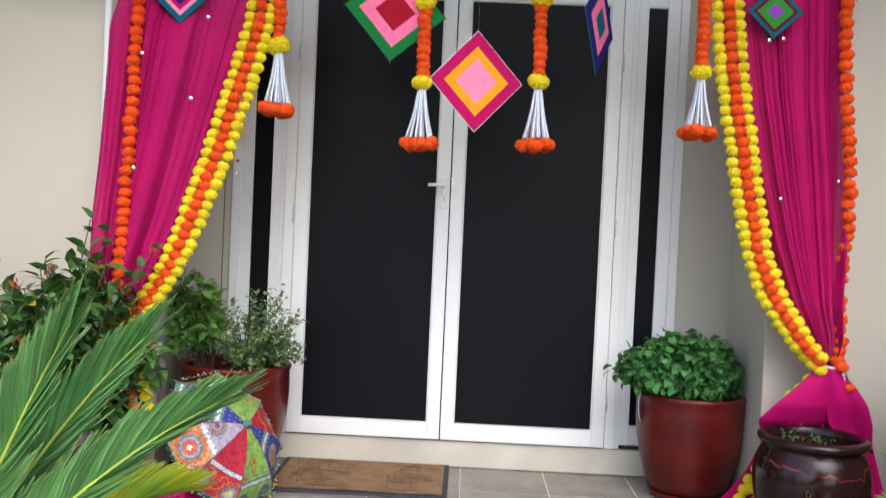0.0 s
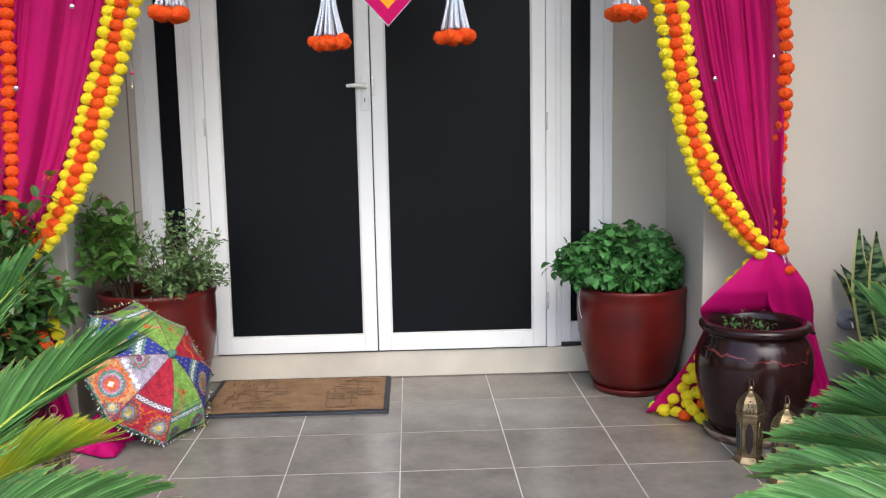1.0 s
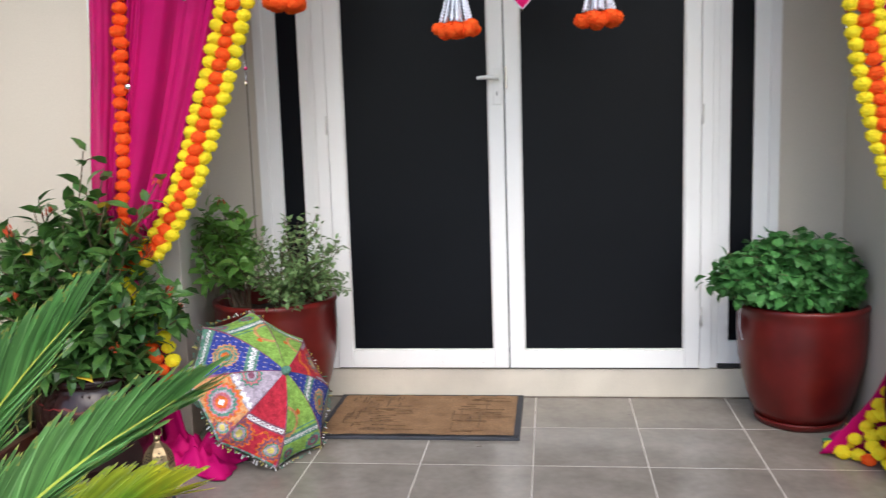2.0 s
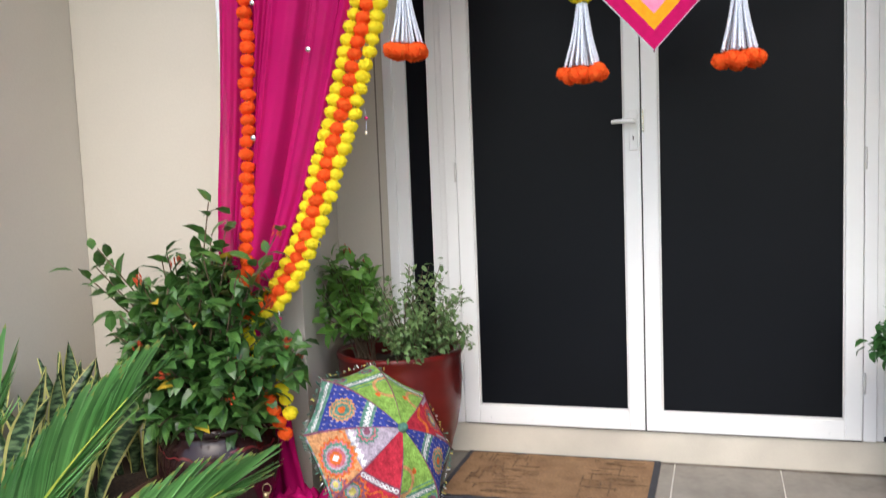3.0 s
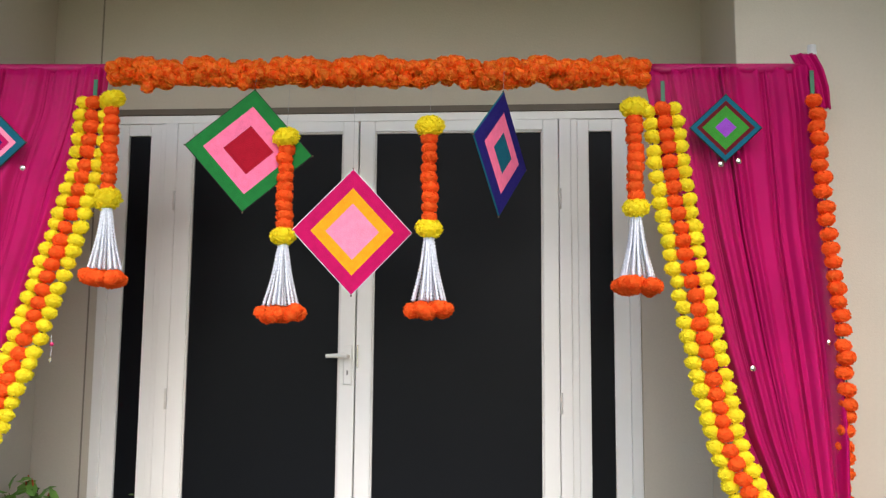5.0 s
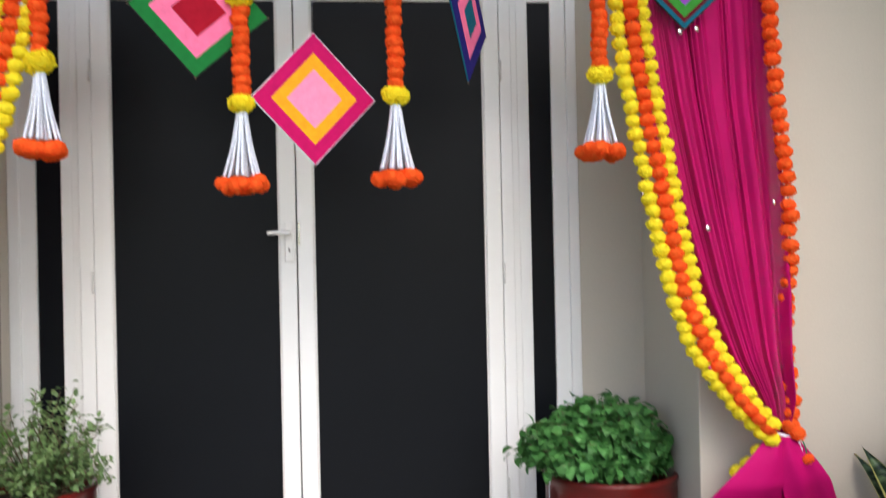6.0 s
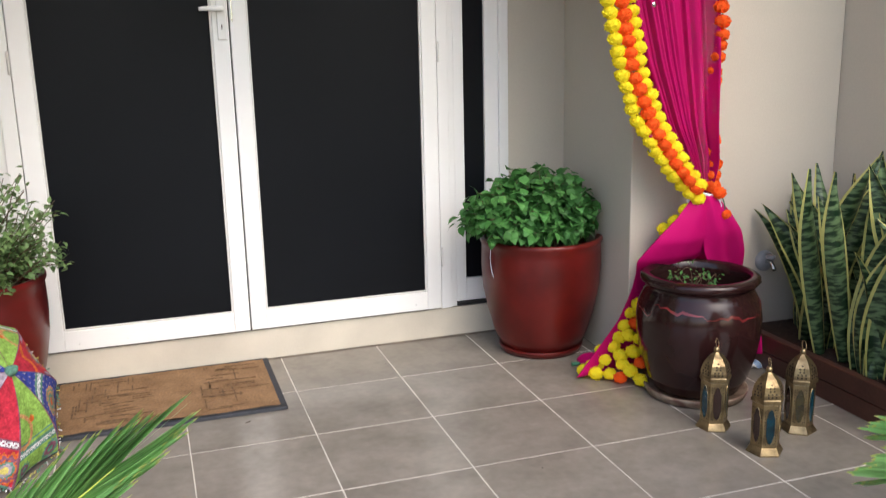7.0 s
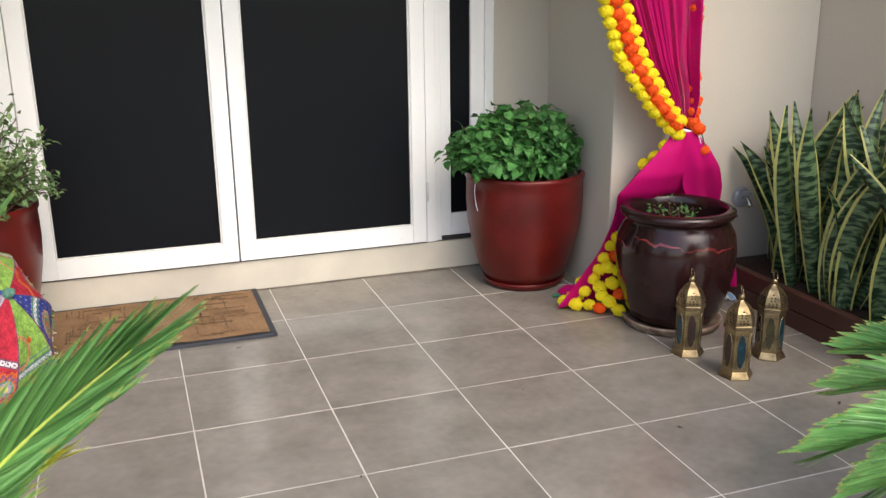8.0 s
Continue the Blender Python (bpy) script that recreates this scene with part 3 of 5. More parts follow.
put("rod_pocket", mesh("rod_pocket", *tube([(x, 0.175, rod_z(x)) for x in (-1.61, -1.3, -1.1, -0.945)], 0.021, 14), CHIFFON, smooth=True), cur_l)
put("tie", mesh("tie", *tube([(-1.61 + 0.043 * math.cos(a), 0.0 + 0.034 * math.sin(a), 0.79) for a in np.linspace(0, 2 * math.pi, 25)], 0.006, 8), STRING, smooth=True), cur_l)
solid(put("skirt", mesh("skirt", *skirt([(-1.61, -0.0, 0.79, 0.040, 0.010, 0.012), (-1.63, 0.04, 0.65, 0.10, 0.02, 0.01), (-1.66, 0.12, 0.48, 0.15, 0.022, 0.0), (-1.68, 0.14, 0.25, 0.19, 0.024, 0.0), (-1.68, 0.14, 0.02, 0.24, 0.024, 0.0)], 15), CLOTH, smooth=True), cur_l))
vs = []
for j in range(22):
    for i in range(30):
        u, v = i / 29, j / 21
        x, y = -1.60 + 0.42 * u, -0.12 + 0.25 * v + 0.05 * math.sin(5 * u)
        edge = min(u, 1 - u, v, 1 - v) * 6
        vs.append((x + 0.04 * noise.noise(Vector((v * 4, 0, 2))), y + 0.05 * noise.noise(Vector((u * 4, 1, 5))), 0.008 + min(1, edge) * (0.055 + 0.07 * noise.noise(Vector((u * 6, v * 5, 9))) + 0.05 * noise.noise(Vector((u * 14, v * 9, 3))))))
vs = [(x, y, max(0.005, z)) for x, y, z in vs]
solid(put("train", mesh("train", vs, [(j * 30 + i, j * 30 + i + 1, (j + 1) * 30 + i + 1, (j + 1) * 30 + i) for j in range(21) for i in range(29)], CLOTH, smooth=True), cur_l))
# small mirror sequins on the cloth
sq = mesh("sequin", *lathe([(0.0, 0.002), (0.010, 0.002), (0.011, 0.0)], 12, False), MIRROR, smooth=True)
for cur, pts in ((cur_l, [(-1.255, 0.10, 2.24), (-1.31, 0.065, 1.86), (-1.55, 0.085, 2.06), (-1.55, 0.03, 1.53)]), (cur_r, [(1.30, 0.045, 2.23), (1.362, 0.045, 2.24), (1.65, 0.06, 1.61), (1.385, 0.035, 1.52)])):
    for p in pts:
        put("sequin", sq, cur, pose(*p, 90, 0, 10))

# flower heads
YP = [pom("yellow_flower", 0.0305, YELLOW, k) for k in range(3)]
OP = [pom("orange_flower", 0.0305, ORANGE, k + 5) for k in range(3)]
BP = [pom("yellow_puff", 0.049, YELLOW, k + 20, 420, 0.74, 0.20, 1.03) for k in range(2)]
CP = [pom("crepe_flower", 0.027, CREPE, k + 9, 54, 0.9, 0.75, 1.14) for k in range(4)]
RNG = random.Random(4)


def flower(kind, p, parent, size=1.0):
    me = RNG.choice(kind)
    q = Euler((RNG.uniform(-0.35, 0.35), RNG.uniform(-0.35, 0.35), RNG.uniform(0, 6.28)))
    return put("flower", me, parent, Matrix.LocRotScale(p, q, (size * RNG.uniform(0.93, 1.07),) * 3))


def strand(parent, pts, kind, step=0.0465, jitter=0.004, size=1.0):
    length = sum(math.dist(a, b) for a, b in zip(pts, pts[1:]))
    for p in spline(pts, max(2, round(length / step))):
        flower(kind, [c + RNG.uniform(-jitter, jitter) for c in p], parent, size)
    put("cord", mesh("cord", *tube(spline(pts, 40), 0.0025, 5), GREENSTEM), parent)


def triple(parent, pts, off=0.047):
    p = spline(pts, 40)
    t = np.gradient(p, axis=0)
    t /= np.linalg.norm(t, axis=1)[:, None]
    side = np.stack([-t[:, 2], np.zeros(len(t)), t[:, 0]], axis=1)
    for k, kind in ((-1, YP), (0, OP), (1, YP)):
        near = (1 - 0.5 * np.linspace(0, 1, len(p)) ** 4)[:, None]
        q = p + side * off * k * near + np.array([0, 0.012 * abs(k), 0]) - np.array([0, 0.022 * k, 0]) * (1 - near)
        strand(parent, [tuple(c) for c in q[0:38:3]] + [tuple(q[-1])], kind)


g_r = thing("marigold_garland", (0, 0, 0), "three-strand yellow and orange marigold garland swept to the curtain tie", "garland", "marigold garlands")
triple(g_r, [(1.10, 0.045, 2.43), (1.115, 0.042, 2.30), (1.152, 0.036, 2.0), (1.195, 0.03, 1.77), (1.25, 0.02, 1.45), (1.318, 0.005, 1.18), (1.405, -0.005, 1.01), (1.49, -0.015, 0.89), (1.568, -0.02, 0.805)])
strand(g_r, [(1.5843, -0.0062, 0.765), (1.5447, 0.0358, 0.7), (1.504, 0.106, 0.62)], YP)
put("ribbon", mesh("ribbon", *boxes((1.101, 1.115, 0.068, 0.074, 2.45, 2.54)), GREENSTEM), g_r)
g_l = thing("marigold_garland", (0, -0.04, 0), "three-strand yellow and orange marigold garland swept down behind a shrub", "garland", "marigold garlands")
triple(g_l, [(-1.0, 0.115, 2.49), (-1.012, 0.105, 2.28), (-1.064, 0.095, 2.04), (-1.115, 0.085, 1.856), (-1.165, 0.065, 1.66), (-1.23, 0.045, 1.461), (-1.35, 0.0, 1.11), (-1.448, -0.022, 0.93), (-1.55, -0.045, 0.835)])
strand(g_l, [(-1.58, -0.06, 0.77), (-1.52, -0.07, 0.68), (-1.44, -0.07, 0.57), (-1.40, -0.07, 0.46)], YP)
strand(g_l, [(-1.62, -0.06, 0.77), (-1.58, -0.09, 0.66), (-1.48, -0.10, 0.52), (-1.42, -0.10, 0.38)], OP)
put("ribbon", mesh("ribbon", *boxes((-1.004, -0.990, 0.112, 0.118, 2.51, 2.58)), GREENSTEM), g_l)
o_r = thing("orange_garland", (0, 0, 0), "single strand of orange marigolds along the curtain edge", "garland", "marigold garlands")
strand(o_r, [(1.632, 0.05, 2.46), (1.64, 0.04, 2.2), (1.665, 0.03, 1.85), (1.688, 0.03, 1.5), (1.690, 0.05, 1.3), (1.686, 0.085, 1.15), (1.684, 0.07, 1.02), (1.684, 0.035, 0.89), (1.67, 0.015, 0.8)], OP, 0.046, 0.006)
strand(o_r, [(1.682, -0.015, 0.785), (1.70, -0.02, 0.74), (1.715, -0.012, 0.69)], OP, 0.046, 0.004, 0.85)
put("ribbon", mesh("ribbon", *boxes((1.622, 1.636, 0.067, 0.073, 2.48, 2.57)), GREENSTEM), o_r)
o_l = thing("orange_garland", (0, -0.04, 0), "single strand of orange marigolds along the curtain edge", "garland", "marigold garlands")
strand(o_l, [(-1.583, 0.11, 2.40), (-1.588, 0.085, 1.85), (-1.588, 0.068, 1.66), (-1.59, 0.03, 1.30), (-1.592, -0.0, 1.06), (-1.605, -0.04, 0.82)], OP, 0.046, 0.006)
put("ribbon", mesh("ribbon", *boxes((-1.589, -1.575, 0.107, 0.113, 2.42, 2.52)), GREENSTEM), o_l)

PINKBEAD = material("pink_bead", (0.50, 0.02, 0.12), 0.15, scale=30, coat=0.5)
for parent, pts in ((g_r, ((1.152, 0.0618, 1.74), (1.2354, 0.0346, 1.37), (1.3578, -0.0049, 1.06))), (g_l, ((-1.085, 0.06, 1.62), (-1.285, 0.01, 1.20), (-1.44, -0.05, 0.86)))):
    for x, y, z in pts:
        drop = put("bead_drop", mesh("bead_drop", *tube([(x, y, z), (x + 0.004, y, z - 0.04), (x + 0.002, y, z - 0.09)], 0.001, 5), STRING), parent)
        put("bead", mesh("bead", *lathe([(0.0, -0.008), (0.006, -0.005), (0.008, 0.0), (0.006, 0.005), (0.0, 0.008)], 12, False), PINKBEAD, smooth=True), drop, pose(x + 0.004, y, z - 0.035))
        put("bead", mesh("bead", *lathe([(0.0, -0.012), (0.006, -0.004), (0.006, 0.004), (0.0, 0.010)], 8, False), MIRROR), drop, pose(x + 0.002, y, z - 0.09))

# thick crepe garland on the crossbar
bar = thing("crossbar_garland", (0, 0.115, 2.600), "thick ruffled orange flower garland along the crossbar", "garland")
for i in range(84):
    x = -0.935 + 1.985 * i / 83
    for k in range(4):
        a = k * 1.57 + RNG.uniform(-0.9, 0.9) + i * 2.6
        p = (x + RNG.uniform(-0.012, 0.012), -0.012 + 0.03 * math.sin(a), 0.030 * math.cos(a) - 0.017 * x + 0.008 * math.sin(i * 0.5))
        flower(CP, p, bar, RNG.uniform(0.8, 1.1))
for x, dz in ((0.40, -0.055), (-0.80, -0.05), (-0.43, -0.045), (1.0, -0.05)):
    flower(CP, (x, -0.03, dz), bar, 0.8)


def tassel(x, top, mid, low, seed):
    rng = random.Random(seed)
    t = thing("flower_tassel", (x, 0.065, top), "hanging tassel of marigolds with white beaded strings", "tassel", "hanging tassels")
    put("hanger", mesh("hanger", *tube([(0, 0.05, rod_z(x) - top), (0, 0, 0.0)], 0.0006, 5), GREYPLASTIC), t)
    for z in (0.0, mid - top):
        flower(BP, (0, 0, z), t, 1.0)
    n = 9
    for k in range(n):
        flower(OP, (rng.uniform(-0.004, 0.004), rng.uniform(-0.004, 0.004), -0.045 + (mid - top + 0.085) * k / (n - 1)), t, 1.02)
    h = low - mid
    for k in range(18):
        a = 2 * math.pi * k / 18 * 5 + seed
        r = rng.uniform(0.050, 0.064) if k % 3 else rng.uniform(0.015, 0.035)
        end = (r * math.cos(a), r * math.sin(a), mid - top + h + 0.02)
        pts = spline([(0.012 * math.cos(a), 0.012 * math.sin(a), mid - top - 0.02), (0.55 * end[0], 0.55 * end[1], mid - top + 0.55 * h), end], 40)
        put("bead_string", mesh("bead_string", *tube(pts, [0.0026 + 0.0050 * (i % 2) for i in range(40)], 6), STRING, smooth=True), t)
        if k % 5 < 4:
            flower(OP, (end[0] * 1.05, end[1] * 1.05, end[2] - 0.02 + rng.uniform(-0.022, 0.004)), t, 1.05)
    return t


tassel(-0.924, 2.500, 2.121, 1.838, 1)
tassel(-0.258, 2.347, 1.982, 1.708, 2)
tassel(0.272, 2.383, 2.008, 1.727, 3)
tassel(1.006, 2.442, 2.080, 1.811, 4)


def diamond(x, y, z, hw, hh, bands, turn, lean, label, string_to=None):
    """Wool wound in bands round two crossed sticks. bands: material and outer edge, from outside in."""
    d = thing("woven_diamond", (x, y, z), label, "wall hanging", "woven diamonds")
    d.rotation_euler = (0, radians(lean), radians(turn))
    for i, (m, s) in enumerate(bands):
        s2 = bands[i + 1][1] if i + 1 < len(bands) else 0.0
        vs, fs = [], []
        for face in (-1, 1):
            o = len(vs)
            for q, dep in ((s, 0.0035 + 0.006 * (1 - s)), (s2, 0.0035 + 0.006 * (1 - s2))):
                vs += [(hw * q, face * dep, 0), (0, face * dep, hh * q), (-hw * q, face * dep, 0), (0, face * dep, -hh * q)]
            for k in range(4):
                f = (o + k, o + (k + 1) % 4, o + 4 + (k + 1) % 4, o + 4 + k)
                fs.append(f if face < 0 else f[::-1])
        for k in range(4):
            fs.append((k, 8 + k, 8 + (k + 1) % 4, (k + 1) % 4))
        put(("outer_band", "middle_band", "inner_band", "centre")[i] if i + 1 < len(bands) else "centre", mesh("band", vs, fs, m), d)
    put("stick", mesh("stick", *tube([(-hw * 1.03, 0, 0), (0, 0, 0), (hw * 1.03, 0, 0)], 0.0032, 6), STEM), d)
    put("stick", mesh("stick", *tube([(0, 0, -hh * 1.03), (0, 0.0005, 0), (0, 0, hh * 1.03)], 0.0032, 6), STEM), d)
    for a, b in (((hw, 0), (0, hh)), ((0, hh), (-hw, 0)), ((-hw, 0), (0, -hh)), ((0, -hh), (hw, 0))):
        put("edging", mesh("edging", *tube([(a[0], 0, a[1]), ((a[0] + b[0]) / 2, 0, (a[1] + b[1]) / 2), (b[0], 0, b[1])], 0.0032, 6), STRING if bands[0][0] is Y_MAG else Y_TEAL if bands[0][0] is Y_NAVY else BLACKMETAL), d)
    if string_to:
        put("string", mesh("string", *tube([(0, 0, hh), (0, 0, string_to - z)], 0.0004, 4), GREYPLASTIC), d)
    return d


diamond(-0.395, 0.06, 2.298, 0.230, 0.228, [(Y_GREEN, 1), (Y_PINK, 0.72), (Y_RED, 0.40)], 8, 4, "woven yarn diamond in green, pink and crimson", 2.61)
diamond(-0.012, 0.10, 2.001, 0.216, 0.230, [(Y_MAG, 1), (Y_GOLD, 0.70), (Y_ROSE, 0.45)], 12, 0, "woven yarn diamond in magenta, gold and rose pink", 2.61)
diamond(0.53, 0.03, 2.272, 0.222, 0.228, [(Y_NAVY, 1), (Y_PINK, 0.66), (Y_TEAL, 0.34)], 66, 5, "woven yarn diamond in navy, pink and teal", 2.6)
diamond(-1.385, 0.06, 2.336, 0.136, 0.130, [(Y_TEAL, 1), (Y_ROSE, 0.74), (Y_MAG, 0.55), (Y_NAVY, 0.36)], 0, 0, "small teal, pink and navy woven diamond on the curtain")
diamond(1.32, 0.05, 2.36, 0.121, 0.120, [(Y_TEAL, 1), (Y_MAROON, 0.82), (Y_LEAF, 0.66), (Y_VIOLET, 0.30)], -5, 2, "small teal, green and violet woven diamond on the curtain")

# spot lamp on the stand pole and its cable
lamp = thing("spot_lamp", (-1.668, 0.10, 2.866), "black par can spot lamp clamped on the pole", "lamp")
tilt = pose(0, 0, 0, 0, -16, 0)
put("housing", mesh("housing", *lathe([(0.0, 0.12), (0.035, 0.115), (0.055, 0.09), (0.058, 0.03), (0.052, 0.02), (0.064, 0.01), (0.066, -0.10), (0.070, -0.105), (0.070, -0.125), (0.060, -0.125), (0.056, -0.06), (0.0, -0.055)], 32, False), BLACKMETAL, smooth=True), lamp, tilt)
put("lens", mesh("lens", *lathe([(0.0, -0.078), (0.03, -0.076), (0.056, -0.07)], 28, False), LENS, smooth=True), lamp, tilt)
for sx in (-1, 1):
    put("knob", mesh("knob", *tube([(sx * 0.066, -0.0, 0.02), (sx * 0.098, 0, 0.02)], 0.011, 10), BLACKMETAL), lamp, tilt)
put("yoke", mesh("yoke", *tube(spline([(-0.084, 0, 0.02), (-0.088, 0, -0.08), (-0.07, 0.0, -0.15), (0.0, 0, -0.165), (0.08, 0, -0.155), (0.092, 0, -0.10), (0.084, 0, 0.02)], 30), 0.006, 6), BLACKMETAL), lamp)
put("clamp", mesh("clamp", *boxes((-0.075, 0.0, 0.0, 0.075, -0.26, -0.16), (-0.09, 0.04, 0.01, 0.05, -0.225, -0.19), bevel=0.006), BLACKMETAL), lamp)
cable = put("lamp_cable", mesh("lamp_cable", *tube(spline([(-1.70, 0.14, 2.64), (-1.722, 0.11, 2.48), (-1.81, 0.10, 2.372), (-1.95, 0.10, 2.338), (-2.2, 0.10, 2.405), (-2.42, 0.10, 2.462), (-2.515, 0.07, 2.50), (-2.527, -0.01, 2.545), (-2.527, -0.167, 2.614), (-2.527, -0.45, 2.74)], 70), 0.0065, 8), CABLE, smooth=True))
tagged(cable, "drooping grey lamp cable along the wall", "cable")


# ---- pots and plants ----
def pot(name, at, prof, mat, label, category="pot", soil=None, group=""):
    p = thing(name, at, label, category, group)
    put("body", mesh("body", *lathe(prof, 72, False), mat, smooth=True), p)
    if soil:
        r, z = soil
        vs, fs = lathe([(r, z), (r * 0.7, z + 0.006), (r * 0.35, z + 0.012), (0.001, z + 0.01)], 40, False)
        vs = [(x, y, zz + 0.012 * noise.noise(Vector((x * 25, y * 25, 3)))) for x, y, zz in vs]
        put("soil", mesh("soil", vs, fs, SOIL, smooth=True), p)
    return p


RED_PROF = [(0.0, 0.03), (0.165, 0.03), (0.186, 0.035), (0.212, 0.09), (0.244, 0.20), (0.264, 0.30), (0.272, 0.40), (0.271, 0.47), (0.270, 0.505), (0.277, 0.515), (0.278, 0.530), (0.272, 0.538), (0.258, 0.536), (0.252, 0.525), (0.25, 0.47), (0.23, 0.40)]
SAUCER_PROF = [(0.0, 0.0), (0.175, 0.0), (0.195, 0.006), (0.203, 0.03), (0.207, 0.042), (0.200, 0.046), (0.190, 0.032), (0.0, 0.03)]
red_r = pot("red_plant_pot", (1.165, 0.585, 0), RED_PROF, REDPOT, "large glossy oxblood red glazed pot on a saucer", soil=(0.245, 0.46), group="red pots")
put("saucer", mesh("saucer", *lathe([(r * 0.94, z * 0.75) for r, z in SAUCER_PROF], 64, False), REDPOT, smooth=True), red_r)
red_l = pot("red_plant_pot", (-1.195, 0.585, 0), [(r * 1.03, z * 1.07) for r, z in RED_PROF], REDPOT, "large oxblood red glazed pot with two shrubs", soil=(0.25, 0.50), group="red pots")
put("saucer", mesh("saucer", *lathe([(r * 0.94, z * 0.75) for r, z in SAUCER_PROF], 64, False), REDPOT, smooth=True), red_l)
put("string_loop", mesh("string_loop", *tube(spline([(0.262, -0.09, 0.515), (0.283, -0.10, 0.50), (0.276, -0.10, 0.46), (0.272, -0.105, 0.435), (0.264, -0.11, 0.45)], 16), 0.0022, 6), STRING, smooth=True), red_r, label="white string tied at the rim")
# Thin white line from the rim down the pot's left side.
put("white_strip", mesh("white_strip", *tube(spline([(-0.272, -0.085, 0.535), (-0.281, -0.09, 0.50), (-0.277, -0.09, 0.42), (-0.268, -0.09, 0.385)], 14), 0.0016, 6), STRING, smooth=True), red_r, label="thin white strip down the side of the pot")
BLACK_PROF = [(0.0, 0.028), (0.150, 0.028), (0.168, 0.034), (0.198, 0.09), (0.226, 0.18), (0.240, 0.27), (0.242, 0.33), (0.234, 0.385), (0.216, 0.425), (0.205, 0.445), (0.206, 0.455), (0.219, 0.462), (0.228, 0.475), (0.228, 0.49), (0.212, 0.50), (0.196, 0.50), (0.186, 0.488), (0.184, 0.45), (0.195, 0.38)]
blk_r = pot("dark_plant_pot", (1.515, -0.145, 0), BLACK_PROF, BLACKPOT, "dark brown glazed urn pot with a red drip band", soil=(0.19, 0.40), group="dark pots")
blk_l = pot("dark_plant_pot", (-1.72, -0.12, 0), [(r, z * 0.88) for r, z in BLACK_PROF], BLACKPOT, "dark brown glazed urn pot holding a leafy shrub", soil=(0.19, 0.36), group="dark pots")
for p, zk in ((blk_r, 1.0), (blk_l, 0.88)):
    vs, fs, n = [], [], 96
    for i in range(n):
        a = 2 * math.pi * i / n
        low = 0.358 + 0.042 * (1 - ((a + 0.9) * 3 / (2 * math.pi)) % 1.0) ** 1.2 + 0.005 * math.sin(11 * a + 1) + 0.004 * math.sin(23 * a) + 0.003 * math.sin(41 * a)
        for z in (low + 0.007 + 0.004 * math.sin(7 * a), low):
            r = np.interp(z, [0.33, 0.385, 0.425], [0.242, 0.234, 0.216]) + 0.0022
            vs.append((r * math.cos(a), r * math.sin(a), z * zk))
    fs = [(2 * i, 2 * i + 1, (2 * i + 3) % (2 * n), (2 * i + 2) % (2 * n)) for i in range(n)]
    put("drip_band", mesh("drip_band", vs, fs, DRIP, smooth=True), p, label="wavy red glaze drip line")
    put("saucer", mesh("saucer", *lathe([(r * 0.99, z * 0.8) for r, z in SAUCER_PROF], 64, False), SAUCER, smooth=True), p, label="chipped brown saucer")
    for a in (-0.35,):
        ca, sa = math.cos(a), math.sin(a)
        put("lug", mesh("lug", *tube(spline([(0.216 * ca - 0.03 * sa, 0.216 * sa + 0.03 * ca, 0.47 * zk), (0.236 * ca, 0.236 * sa, 0.455 * zk), (0.216 * ca + 0.03 * sa, 0.216 * sa - 0.03 * ca, 0.47 * zk)], 12), 0.007, 8), BLACKPOT, smooth=True), p)


def shrub(name, at, label, tips, leafmat, shape, seed, per=16, spread=0.05, start=0.35, base_r=0.08, stem_r=0.004, buds=0, yellow=0, soil_z=0.0, droop=0.0):
    """Stems from the soil to their tips, with leaves along their upper part."""
    rng = random.Random(seed)
    t = thing(name, at, label, "plant")
    spots, stems, ends = [], [], []
    for k, tip in enumerate(tips):
        b = (rng.uniform(-base_r, base_r), rng.uniform(-base_r, base_r), soil_z)
        mid = [(b[i] * 0.45 + tip[i] * 0.55) + rng.uniform(-0.04, 0.04) for i in range(3)]
        mid[2] += 0.05
        c = spline([b, mid, tip], 14)
        stems.append(tube(c, np.linspace(stem_r, stem_r * 0.4, 14), 5))
        tan = np.gradient(c, axis=0)
        for i in range(per):
            s = start + (1 - start) * (i / (per - 1)) ** 0.8
            j = min(13, int(s * 13))
            d = Vector(tan[j]).normalized()
            a = i * 2.4 + k
            o = d.orthogonal().normalized()
            o = o * math.cos(a) + d.cross(o) * math.sin(a)
            h = o * 1.0 + d * rng.uniform(0.2, 0.9) + Vector((0, 0, rng.uniform(-0.1, 0.35) - droop))
            p = Vector(c[j]) + Vector([rng.uniform(-spread, spread) * 0.4 for _ in range(3)])
            spots.append((p, h))
        ends.append((Vector(c[-1]), Vector(tan[-1]).normalized()))
    tagged(put("branching", mesh("branching", *join(*stems), STEM, smooth=True), t), kind="stuff")
    tagged(put("foliage", mesh("foliage", *leaves(spots, shape, rng), leafmat), t), kind="stuff")
    if buds:
        sets = []
        for p, d in rng.sample(ends, min(buds, len(ends))):
            for q in range(9):
                e = p + Vector([rng.uniform(-0.018, 0.018) for _ in range(3)])
                sets.append(tube([e, e + d * 0.012, e + d * 0.024], [0.002, 0.004, 0.001], 5))
        tagged(put("bud_cluster", mesh("bud_cluster", *join(*sets), BUD), t, label="rust red flower buds"), kind="stuff")
    if yellow:
        put("faded_leaves", mesh("faded_leaves", *leaves(rng.sample(spots, yellow), shape, rng, (1.0, 1.3)), LEAF_YELLOW), t, label="yellowed leaves")
    return t


